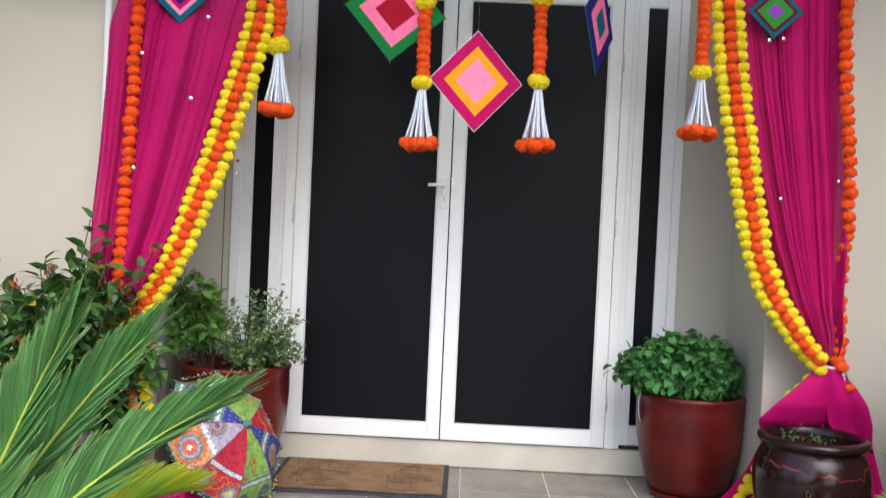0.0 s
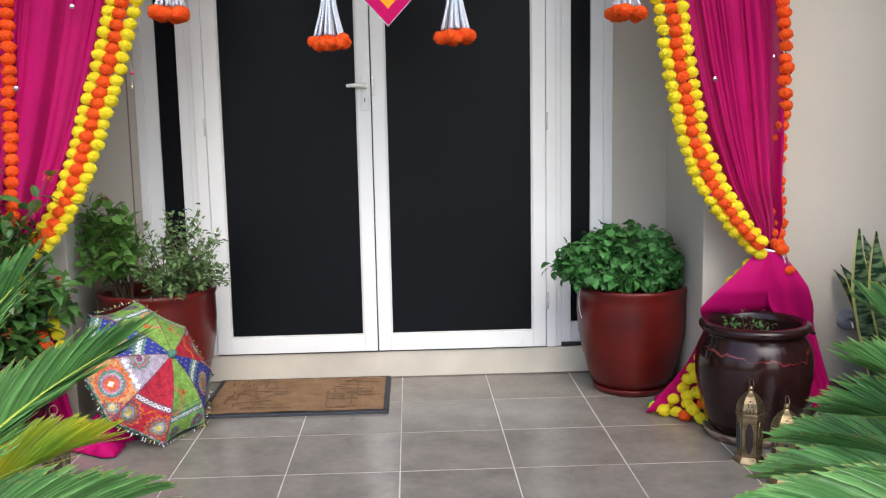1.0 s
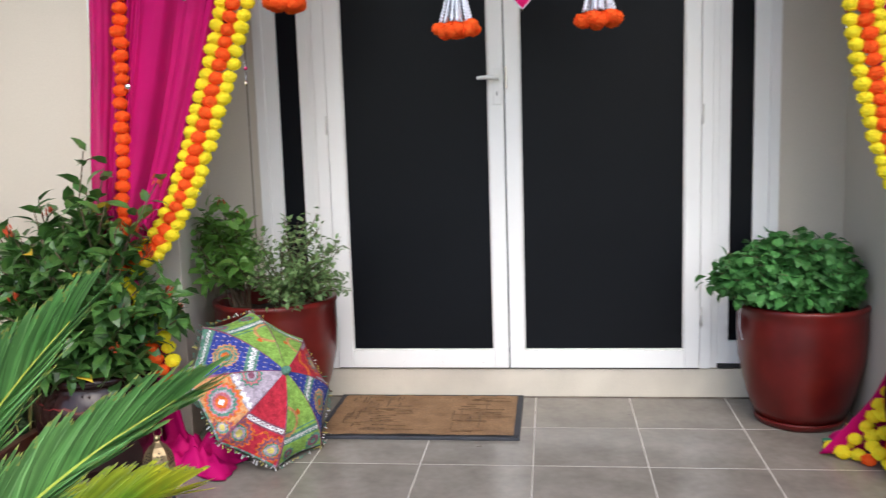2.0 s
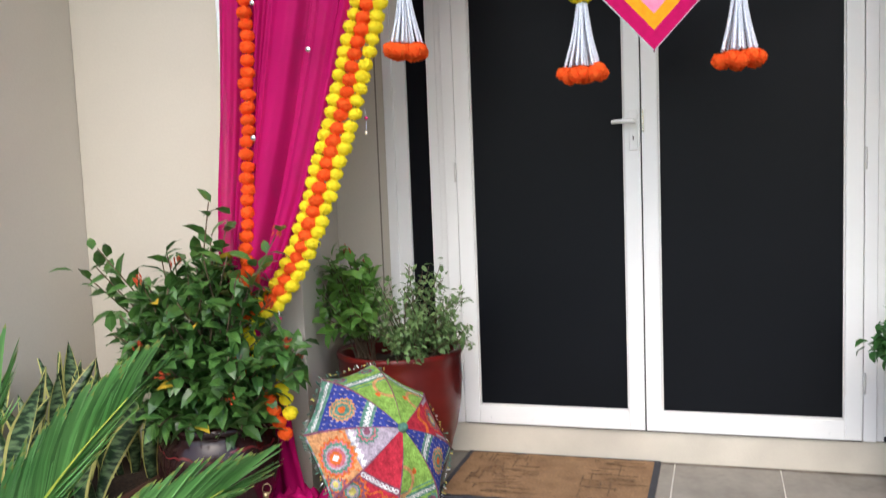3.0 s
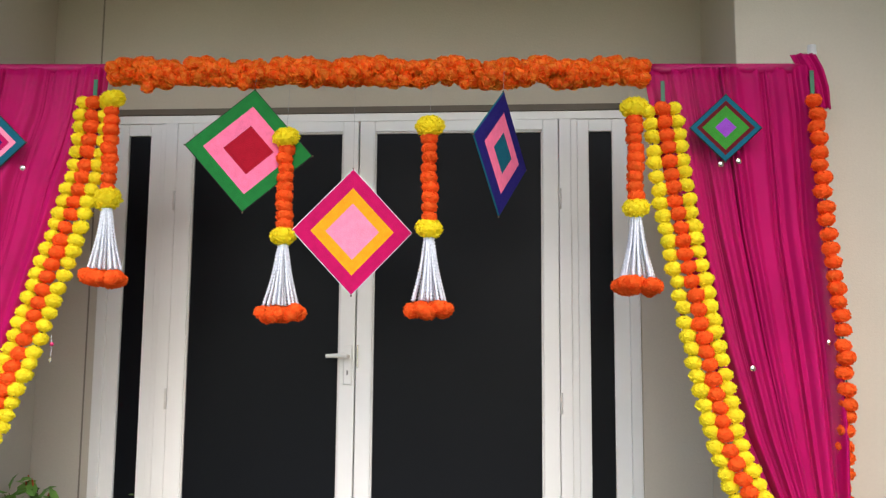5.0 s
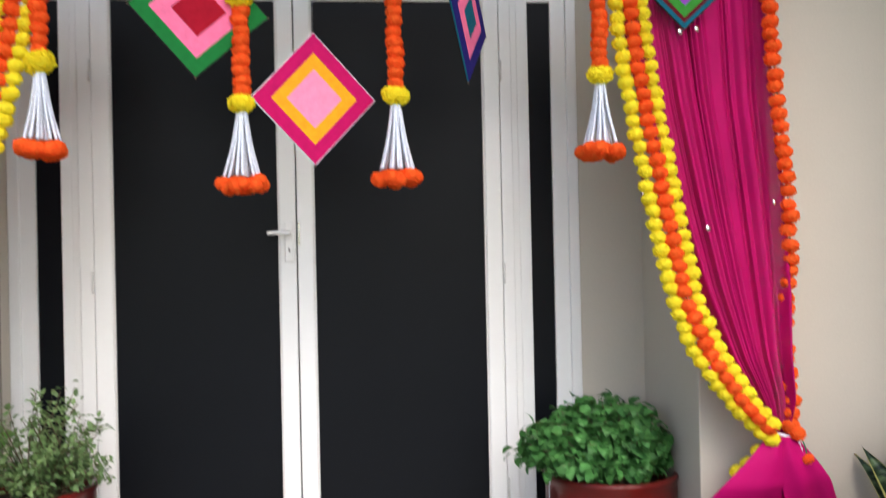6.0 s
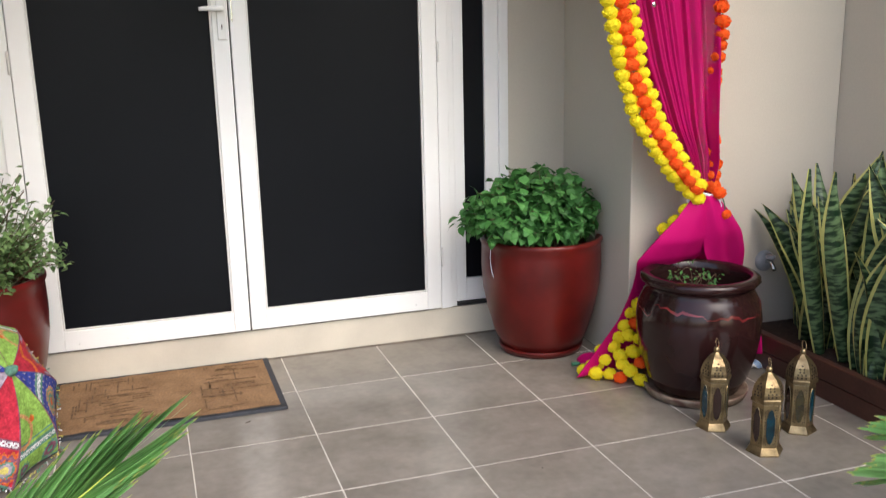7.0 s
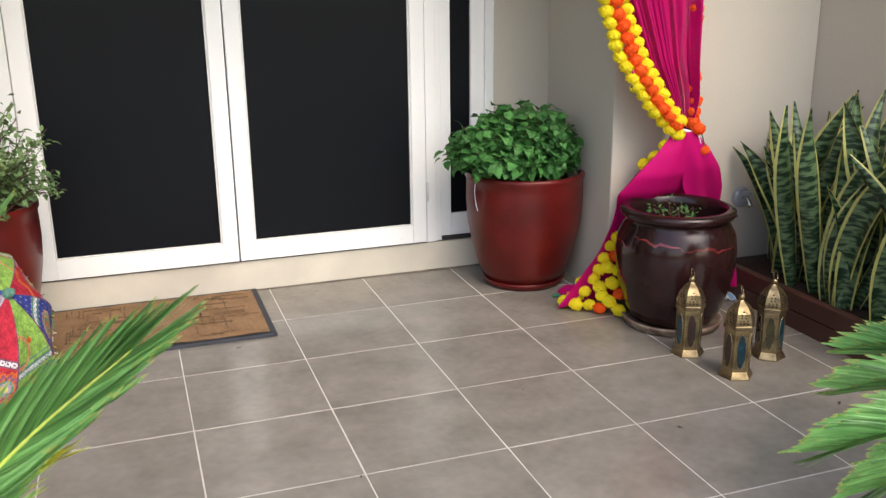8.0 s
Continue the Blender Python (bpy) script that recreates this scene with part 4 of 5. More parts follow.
def dome(rng, n, cx, cy, cz, rx, ry, rz, low=-0.2):
    out = []
    while len(out) < n:
        v = Vector((rng.gauss(0, 1), rng.gauss(0, 1), rng.gauss(0, 1))).normalized()
        if v.z > low:
            k = rng.uniform(0.72, 1.0)
            out.append((cx + rx * v.x * k, cy + ry * v.y * k, cz + rz * v.z * k))
    return out


rng = random.Random(21)
tips = dome(rng, 135, -0.03, -0.03, 0.13, 0.28, 0.26, 0.29, 0.0) + dome(rng, 44, -0.27, -0.10, 0.17, 0.16, 0.15, 0.17, -0.45)
shrub("mint_plant", (1.165, 0.585, 0.46), "dense bushy mint with rounded green leaves in the red pot", tips, LEAF_MINT, leaf_shape(0.052, 0.046, 0.25, 0.3), 22, per=22, droop=0.55, start=0.5, base_r=0.14, stem_r=0.003)
rng = random.Random(31)
shrub("small_leaf_shrub", (-1.10, 0.52, 0.50), "wiry grey-green small-leaved shrub in the red pot", dome(rng, 70, 0.065, -0.07, 0.24, 0.26, 0.22, 0.27, -0.6), LEAF_SMALL, leaf_shape(0.030, 0.017, 0.3, 0.2), 32, per=26, start=0.3, base_r=0.05, stem_r=0.003)
rng = random.Random(41)
shrub("broad_leaf_shrub", (-1.36, 0.56, 0.50), "fresh green broad-leaved shrub with rusty buds in the red pot", dome(rng, 24, -0.06, -0.06, 0.27, 0.19, 0.18, 0.26, -0.35), LEAF_LIGHT, leaf_shape(0.080, 0.040, 0.3, 0.2), 42, per=14, start=0.45, base_r=0.05, buds=2)
rng = random.Random(51)
tips = dome(rng, 125, 0.02, -0.03, 0.32, 0.40, 0.34, 0.46, -0.8) + [(0.08, -0.05, 0.93), (0.14, -0.02, 0.86), (0.36, -0.05, 0.80), (-0.50, 0.0, 0.68), (-0.62, 0.05, 0.66), (-0.40, -0.1, 0.76), (0.40, -0.1, 0.40)]
shrub("ixora_bush", (-1.75, -0.12, 0.36), "large glossy dark green shrub with orange-red buds in a dark pot", tips, LEAF_DARK, leaf_shape(0.092, 0.044, 0.35, 0.15), 52, per=18, start=0.42, base_r=0.07, stem_r=0.006, buds=16, yellow=14)
rng = random.Random(61)
shrub("seedling", (1.46, -0.17, 0.40), "small green seedling in the dark pot", [(-0.06, -0.02, 0.09), (-0.05, 0.02, 0.10), (-0.08, 0.03, 0.06), (0.10, 0.0, 0.04), (0.13, 0.03, 0.045), (0.06, -0.03, 0.03)], LEAF_MINT, leaf_shape(0.022, 0.011, 0.3, 0.2), 62, per=9, start=0.5, base_r=0.02, stem_r=0.0018)


def blade(h, w, bend, twist, seed):
    """A stiff, slightly twisted sword leaf with pale edges."""
    vs, fs, ids, n = [], [], [], 16
    for j in range(n + 1):
        s = j / n
        ww = w * (0.62 + 0.55 * math.sin(2.2 * min(s, 0.72))) * (1 - max(0, (s - 0.66) / 0.34) ** 1.7)
        ww = max(ww, 0.0012)
        a = twist * s + 0.25 * math.sin(5 * s + seed)
        cx, cz = bend * s * s, h * s
        for k, (u, dz) in enumerate(((-1, 0.010), (-0.82, 0.006), (-0.3, -0.002), (0.3, -0.002), (0.82, 0.006), (1, 0.010))):
            x, y = u * ww / 2, dz + 0.15 * ww * u * u
            vs.append((cx + x * math.cos(a) - y * math.sin(a), x * math.sin(a) + y * math.cos(a), cz))
    for j in range(n):
        for k in range(5):
            fs.append((j * 6 + k, j * 6 + k + 1, (j + 1) * 6 + k + 1, (j + 1) * 6 + k))
            ids.append(1 if k in (0, 4) else 0)
    return mesh("blade", vs, fs, [SNAKE, SNAKE_EDGE], ids, True)


BLADES = [blade(0.74, 0.088, 0.16, 0.5, 1), blade(0.66, 0.098, -0.22, -0.6, 2), blade(0.80, 0.082, 0.06, 0.4, 3), blade(0.58, 0.092, 0.26, 0.8, 4), blade(0.64, 0.090, 0.30, -0.5, 5), blade(0.70, 0.080, -0.12, 1.0, 6)]


def snake_plant(at, spots, label, seed):
    rng = random.Random(seed)
    t = thing("snake_plant", at, label, "plant", "snake plants")
    for x, y, s in spots:
        put("blade", rng.choice(BLADES), t, Matrix.LocRotScale((x, y, 0), Euler((rng.uniform(-0.28, 0.28) + 0.5 * y, rng.uniform(-0.26, 0.16) + 0.4 * x, math.pi * rng.randrange(2) + (-0.7 if at[0] > 0 else 0.65) + rng.uniform(-0.75, 0.6))), (s * 0.97, s * 0.97, s)))
    return t


rng = random.Random(71)
for k, y in enumerate((0.12, -0.12, -0.36, -0.60, -0.84, -1.08)):
    snake_plant((2.17, y - 0.06, 0.12), [(rng.uniform(-0.15 if k else 0.0, 0.2), rng.uniform(-0.13, 0.13 if k else 0.05), rng.uniform(0.8, 1.14)) for _ in range(17)], "tall variegated snake plant with yellow leaf edges", 72 + k)
for k, (x, y) in enumerate(((-2.22, 0.03), (-2.38, -0.14), (-2.30, -0.38), (-2.38, -0.66))):
    snake_plant((x, y, 0.10), [(rng.uniform(-0.14, 0.14), rng.uniform(-0.12, 0.12), rng.uniform(0.68, 0.88)) for _ in range(9)], "variegated snake plant with yellow leaf edges", 82 + k)

for name, xa, xb, face in (("timber_planter", 1.93, 2.427, -1), ("timber_planter", -2.532, -2.02, 1)):
    pl = thing(name, (xa, 0, 0), "dark stained timber garden edging along the porch wall", "planter", "timber planters")
    x = 0.0 if face < 0 else xb - xa - 0.04
    for z0, z1 in ((0.0, 0.074), (0.077, 0.150)):
        put("plank", mesh("plank", *boxes((x, x + 0.04, -1.55, 0.197, z0, z1), bevel=0.004), TIMBER), pl)
    put("plank", mesh("plank", *boxes((0 if face > 0 else 0.04, xb - xa - (0.04 if face > 0 else 0), -1.57, -1.53, 0.0, 0.148), bevel=0.004), TIMBER), pl)
    n, vs = 16, []
    for j in range(n * 2 + 1):
        for i in range(n + 1):
            px, py = (0.041 if face < 0 else 0.0) + (xb - xa - 0.042) * i / n, -1.53 + 1.726 * j / (2 * n)
            vs.append((px, py, 0.115 + 0.015 * noise.noise(Vector((px * 9, py * 9, 1)))))
    put("soil", mesh("soil", vs, [(j * (n + 1) + i, j * (n + 1) + i + 1, (j + 1) * (n + 1) + i + 1, (j + 1) * (n + 1) + i) for j in range(2 * n) for i in range(n)], SOIL, smooth=True), pl)


def frond(name, base, tip, sag, seed, mats, pairs=150, reach=0.205, up=(0, 0, 1), pitch=0.50, vee=0.42):
    """One feather leaf from base to tip: a rachis and two close rows of channelled leaflets that overlap, bend forwards and end in yellowed tips."""
    rng = random.Random(seed)
    b, e = Vector(base), Vector(tip)
    mid = (b + e) / 2 + Vector((0, 0, sag))
    c = spline([b, b * 0.6 + mid * 0.45 - e * 0.05 + Vector((0, 0, 0.01)), mid, e * 0.55 + mid * 0.45 + Vector((0, 0, sag * 0.25)), e], 60)
    tan = np.gradient(c, axis=0)
    vs, fs, ids = [], [], []
    upv = Vector(up).normalized()
    drift = {-1: 0.0, 1: 0.0}
    for i in range(pairs):
        s = 0.10 + 0.90 * i / (pairs - 1)
        j = s * 59
        k = min(58, int(j))
        p = Vector(c[k]) * (1 - (j - k)) + Vector(c[k + 1]) * (j - k)
        t = Vector(tan[k]).normalized()
        side = t.cross(upv).normalized()
        nrm = side.cross(t).normalized()
        L = reach * (0.62 + 0.38 * max(0.0, math.sin(math.pi * min(1, s * 1.05))) ** 0.6)
        for sg in (-1, 1):
            if rng.random() < 0.012:
                continue
            drift[sg] = 0.85 * drift[sg] + rng.uniform(-0.034, 0.034)
            a = pitch * (1 - 0.74 * s ** 1.5) + drift[sg] + (rng.uniform(-0.1, 0.2) if rng.random() < 0.04 else 0)
            d = (t * math.cos(a) + side * sg * math.sin(a) + nrm * (vee * (1 - 0.35 * s) + rng.uniform(-0.03, 0.03))).normalized()
            w = (t.cross(d).cross(d).normalized() + nrm * 0.40).normalized() * 0.0054
            l2 = L * rng.uniform(0.84, 1.08)
            out = (d * 0.62 + t * 0.50 - nrm * rng.uniform(0.02, 0.10)).normalized()
            q1 = p + d * l2 * 0.45
            q2 = q1 + (d * 0.5 + out * 0.5) * l2 * 0.33
            q3 = q2 + out * l2 * 0.17
            q4 = q3 + out * l2 * 0.06
            o = len(vs)
            lift = nrm * -0.0026
            vs += [p - w * 0.6, p + w * 0.6, q1 - w, q1 + lift, q1 + w, q2 - w * 0.85, q2 + lift, q2 + w * 0.85, q3 - w * 0.5, q3 + w * 0.5, q4]
            fs += [(o, o + 2, o + 3), (o, o + 3, o + 1), (o + 1, o + 3, o + 4), (o + 2, o + 5, o + 6, o + 3), (o + 3, o + 6, o + 7, o + 4), (o + 5, o + 8, o + 6), (o + 6, o + 8, o + 9), (o + 6, o + 9, o + 7), (o + 8, o + 10, o + 9)]
            ids += [0] * 8 + [1]
    return mesh(name, vs, fs, [mats[0], LEAF_TIP], ids), mesh("rachis", *tube(c, np.linspace(0.0085, 0.0022, 60), 7), mats[1], smooth=True)


def cycad(at, crown_z, label, specs, seed):
    t = thing("cycad", at, label, "plant", "cycads")
    put("trunk", mesh("trunk", *lathe([(0.0, 0.0), (0.12, 0.0), (0.13, 0.1), (0.12, crown_z - 0.1), (0.07, crown_z), (0.0, crown_z + 0.03)], 24, False), TRUNK, smooth=True), t)
    for k, (tip, sag, yellow, up) in enumerate(specs):
        tip = Vector(tip) - Vector(at)
        lf, rc = frond("frond_blade", (0.02 * math.cos(k * 2.4), 0.02 * math.sin(k * 2.4), crown_z - 0.02), tip, sag, seed + k, (FROND_Y if yellow else FROND, RACHIS), up=up)
        f = put("frond", rc, t)
        tagged(put("frond_blade", lf, f), kind="stuff")
    return t


cycad((-1.14, -2.16, -0.03), 0.46, "cycad with long feathery green fronds beside the path", [
    ((-0.578, -1.96, 0.89), 0.05, 0, (0.12, -0.85, 0.42)), ((-0.795, -1.90, 1.02), 0.05, 0, (0.2, -0.9, 0.35)), ((-0.905, -2.08, 1.06), 0.03, 0, (0.25, -0.9, 0.3)),
    ((-0.775, -1.63, 0.565), 0.05, 1, (0.0, -0.75, 0.6)), ((-0.58, -1.94, 0.545), 0.05, 0, (0.05, -0.75, 0.6)), ((-1.58, -2.0, 0.88), 0.1, 0, (0, -0.2, 1)), ((-1.65, -2.35, 0.72), 0.14, 0, (0, 0, 1)), ((-1.42, -1.65, 0.62), 0.12, 0, (0, -0.3, 1)),
    ((-1.27, -2.68, 0.66), 0.14, 0, (0, 0, 1)), ((-1.58, -2.58, 0.6), 0.12, 0, (0, 0, 1))], 100)
cycad((1.52, -1.98, -0.03), 0.46, "cycad with arching feathery fronds beside the path", [
    ((1.04, -1.66, 0.43), 0.05, 0, (0.1, -0.45, 0.9)), ((1.10, -1.63, 0.50), 0.05, 0, (0.1, -0.45, 0.9)), ((0.89, -1.75, 0.35), 0.06, 0, (0.1, -0.45, 0.9)), ((1.0, -1.78, 0.25), 0.06, 0, (0.1, -0.4, 0.9)), ((1.22, -1.74, 0.86), 0.06, 0, (-0.2, -0.7, 0.6)),
    ((1.15, -1.84, 0.76), 0.06, 0, (-0.2, -0.7, 0.6)), ((1.17, -1.74, 0.62), 0.07, 0, (-0.1, -0.7, 0.7)), ((1.36, -1.65, 0.74), 0.06, 0, (-0.1, -0.7, 0.7)), ((1.27, -1.82, 0.98), 0.05, 0, (-0.2, -0.8, 0.5)),
    ((1.36, -1.74, 1.01), 0.05, 0, (-0.2, -0.8, 0.5)), ((1.48, -1.72, 0.99), 0.05, 0, (0, -0.8, 0.5)), ((1.75, -1.68, 0.92), 0.08, 0, (0, -0.5, 0.8)), ((2.0, -1.9, 0.76), 0.12, 0, (0, 0, 1)),
    ((1.85, -2.35, 0.68), 0.14, 0, (0, 0, 1)), ((1.55, -1.48, 0.58), 0.12, 0, (0, -0.3, 1)), ((1.6, -2.5, 0.63), 0.14, 0, (0, 0, 1))], 130)


# ---- loose things on the floor ----
mat_ob = thing("door_mat", (-0.962, 0.272, 0), "brown coir door mat with a charcoal rubber edge", "mat")
mw, md_ = 0.90, 0.605
put("rubber_edge", mesh("rubber_edge", *boxes((0, mw, 0, 0.028, 0, 0.014), (0, mw, md_ - 0.028, md_, 0, 0.014), (0, 0.028, 0.028, md_ - 0.028, 0, 0.014), (mw - 0.028, mw, 0.028, md_ - 0.028, 0, 0.014), bevel=0.003), RUBBER), mat_ob)
vs, nx, ny = [], 60, 40
for j in range(ny + 1):
    for i in range(nx + 1):
        x, y = 0.026 + (mw - 0.052) * i / nx, 0.026 + (md_ - 0.052) * j / ny
        vs.append((x, y, 0.017 + 0.0035 * noise.noise(Vector((x * 14, y * 14, 0))) + 0.002 * noise.noise(Vector((x * 60, y * 60, 0)))))
put("coir_surface", mesh("coir_surface", vs, [(j * (nx + 1) + i, j * (nx + 1) + i + 1, (j + 1) * (nx + 1) + i + 1, (j + 1) * (nx + 1) + i) for j in range(ny) for i in range(nx)], COIR, smooth=True), mat_ob)
rng = random.Random(5)
for k in range(90):
    col = rng.choice((0, 1, 2))
    x0 = (0.08, 0.16, 0.58)[col] + rng.uniform(0, 0.16)
    y0, ln = rng.uniform(0.06, 0.54), rng.uniform(0.03, 0.14)
    b = (x0, x0 + ln, y0, y0 + rng.uniform(0.003, 0.007), 0.0180, 0.0205) if k % 3 else (x0, x0 + 0.006, y0, min(0.55, y0 + ln), 0.0185, 0.0215)
    put("printed_bar", mesh("printed_bar", *boxes(b), COIR_DARK), mat_ob)


def umbrella(at, axis):
    """Embroidered parasol lying on its rim: eight gores, ribs' ends and a fringe."""
    t = thing("parasol", at, "open embroidered patchwork parasol with mirror work lying on its rim", "parasol")
    R, H = 0.348, 0.162
    pal = [material("parasol_" + nm, c, 0.85, scale=40, amount=0.4, fine=0.6, fine_scale=120, bump=0.6, bump_scale=170, spec=0.2) for nm, c in
           (("red", (0.50, 0.03, 0.055)), ("green", (0.27, 0.46, 0.09)), ("blue", (0.04, 0.06, 0.30)), ("orange", (0.60, 0.30, 0.13)), ("lilac", (0.42, 0.36, 0.43)),
            ("teal", (0.12, 0.27, 0.20)), ("yellow", (0.66, 0.58, 0.16)), ("white", (0.75, 0.75, 0.76)), ("plum", (0.25, 0.09, 0.14)), ("flame", (0.68, 0.15, 0.03)), ("rose", (0.60, 0.17, 0.21)))]
    RED, GRN, BLU, ORA, LIL, TEA, YEL, WHI, PLU, FLA, ROS = range(11)
    z = Vector(axis).normalized()
    x = Vector((0, 0, 1)).cross(z).normalized()
    q = Matrix((x, z.cross(x), z)).transposed()

    def rib(a, u):
        s = math.sin(u * 1.05) / math.sin(1.05)
        return Vector((R * s * math.cos(a), R * s * math.sin(a), H * (1 - u ** 1.7)))

    def medal(x, y, cx, cy, r, rings, wave=0.1, lobes=13):
        """Colour of an embroidered medallion at x, y, or None outside it."""
        d = math.hypot(x - cx, y - cy)
        d *= 1 + wave * math.sin(lobes * math.atan2(y - cy, x - cx)) * (d > r * 0.6)
        for k, c in rings:
            if d < r * k:
                return c
        return None

    def chain(x, u, at, w, step):
        """White mirror chain with gaps inside each link."""
        d, e = abs(u - at) / w, abs((x / step) % 1.0 - 0.5) * 2
        return d < 1 and 0.35 < math.hypot(d, e) < 1.0

    target = ((0.16, WHI), (0.34, FLA), (0.50, ROS), (0.62, LIL), (0.78, TEA), (0.86, ROS), (1.0, FLA), (1.1, ORA))
    dark = ((0.25, YEL), (0.42, LIL), (0.55, TEA), (0.62, FLA), (0.86, PLU), (1.0, FLA))
    small = ((0.3, FLA), (0.55, TEA), (0.7, ORA), (0.85, TEA), (1.0, ORA))

    def colour(kind, u, v, x, y):
        wob = 0.012 * math.sin(x * 90)
        if kind == "red":
            c = medal(x, y, -0.07, 0.83 * R, 0.055, dark) if x < 0 else medal(x, y, 0.075, 0.80 * R, 0.058, dark)
            if c is None and chain(x, u, 0.60, 0.026, 0.019):
                c = WHI
            if c is None and abs(u - 0.70 - 3 * wob) < 0.012:
                c = FLA
            return c if c is not None else PLU if 0.565 < u < 0.635 else RED
        if kind == "orange":
            c = medal(x, y, 0.0, 0.75 * R, 0.068, target, 0.07, 18)
            if c is None:
                c = medal(x, y, 0.035, 0.36 * R, 0.038, ((0.3, PLU), (0.5, LIL), (0.62, TEA), (0.8, ROS), (1.0, TEA)), 0.1, 11)
            if c is None:
                c = medal(x, y, -0.085, 0.88 * R, 0.045, dark)
            if c is None and abs(u - 0.52) < 0.03 and abs((x / 0.021) % 1 - 0.5) * 2 + abs(u - 0.52) / 0.032 < 1.15:
                c = WHI
            return c if c is not None else LIL if u < 0.56 else FLA if abs(u - 0.60 - 2 * wob) < 0.008 else ORA
        if kind == "blue":
            c = medal(x, y, 0.0, 0.64 * R, 0.048, small, 0.06, 16)
            if c is None and (chain(x, u, 0.36, 0.03, 0.017) or chain(x, u, 0.90, 0.022, 0.016)):
                c = WHI
            if c is None and math.sin(x * 330) > 0.86 and math.sin(u * 90) > 0.3:
                c = LIL
            return c if c is not None else TEA if 0.30 < u < 0.43 or u > 0.84 else BLU
        if kind == "scarlet":
            c = medal(x, y, 0.0, 0.62 * R, 0.05, dark)
            return c if c is not None else FLA if abs(u - 0.36 - 3 * wob) < 0.03 else PLU if u > 0.74 + 2 * wob else LIL if abs(v - 0.5) > 0.40 and u > 0.5 else RED
        c = None
        for cx, cy, r in ((-0.075, 0.87 * R, 0.042), (0.065, 0.88 * R, 0.036)):
            c = c if c is not None else medal(x, y, cx, cy, r, ((0.3, TEA), (0.6, PLU), (0.85, TEA), (1.0, GRN)))
        if c is None and chain(x, u, 0.70, 0.022, 0.015):
            c = WHI
        if c is None and math.hypot(x, y - 0.44 * R) < 0.010:
            c = FLA
        if c is None and abs(math.hypot(x - 0.06, y - 0.50 * R) - 0.05) < 0.006:
            c = ORA
        return c if c is not None else TEA if 0.655 < u < 0.745 or abs(u - 0.62) < 0.008 else GRN

    gores = ("red", "orange", "blue", "green", "green", "scarlet", "blue", "green")
    nu, nv, phase = 64, 48, -1.236
    for k, kind in enumerate(gores):
        a0, a1 = math.pi - phase - k * math.pi / 4, math.pi - phase - (k + 1) * math.pi / 4
        vs, fs, ids = [], [], []
        for j in range(nu + 1):
            u = 0.03 + 0.97 * j / nu
            for i in range(nv + 1):
                v = i / nv
                p = rib(a0, u).lerp(rib(a1, u), v)
                p.z -= 0.014 * math.sin(math.pi * v) * u
                m = 1 - 0.05 * math.sin(math.pi * v) * max(0, u - 0.8) * 5
                vs.append(q @ Vector((p.x * m, p.y * m, p.z)))
        for j in range(nu):
            for i in range(nv):
                u, v = 0.03 + 0.97 * (j + 0.5) / nu, (i + 0.5) / nv
                c = colour(kind, u, v, (v - 0.5) * 2 * R * u * math.sin(radians(22.5)), u * R)
                if abs(v - 0.5) > 0.48:
                    c = PLU
                elif u > 0.975:
                    c = TEA if (i // 3 + k) % 3 else LIL
                fs.append((j * (nv + 1) + i, j * (nv + 1) + i + 1, (j + 1) * (nv + 1) + i + 1, (j + 1) * (nv + 1) + i))
                ids.append(c)
        solid(put("gore", mesh("gore", vs, fs, pal, ids, True), t), 0.003)
        put("rib_end", mesh("rib_end", *tube([q @ rib(a0, 0.985), q @ (rib(a0, 1.0) * 1.03)], 0.004, 6), STEM), t)
    rng = random.Random(9)
    sets, cols = [], []
    fringe_mats = [pal[WHI], pal[TEA], pal[YEL], pal[TEA]]
    for k in range(8):
        for s in range(20):
            p = rib(math.pi - phase - k * math.pi / 4, 1.0).lerp(rib(math.pi - phase - (k + 1) * math.pi / 4, 1.0), (s + 0.5) / 20)
            d = Vector((p.x, p.y, 0)).normalized()
            tip = p + d * rng.uniform(0.004, 0.015) + Vector((rng.uniform(-0.008, 0.008), rng.uniform(-0.008, 0.008), rng.uniform(-0.012, 0.01)))
            sets.append(tube([q @ p, q @ ((p + tip) / 2), q @ tip], [0.0014, 0.0022, 0.0028], 5))
            cols.append(rng.randrange(4))
    v, f, ids = merge(*sets)
    tagged(put("fringe", mesh("fringe", v, f, fringe_mats, [cols[i] for i in ids]), t, label="pale and green tassel fringe"), kind="stuff")
    put("ferrule", mesh("ferrule", *tube([q @ Vector((0, 0, H - 0.01)), q @ Vector((0, 0, H + 0.02)), q @ Vector((0, 0, H + 0.035))], [0.022, 0.016, 0.006], 12), pal[TEA], smooth=True), t)
    put("shaft", mesh("shaft", *tube([q @ Vector((0, 0, -0.22)), q @ Vector((0, 0, H))], 0.006, 8), STEM), t)
    return t


umbrella((-1.112, 0.09, 0.290), (0.56, -0.32, 0.41))


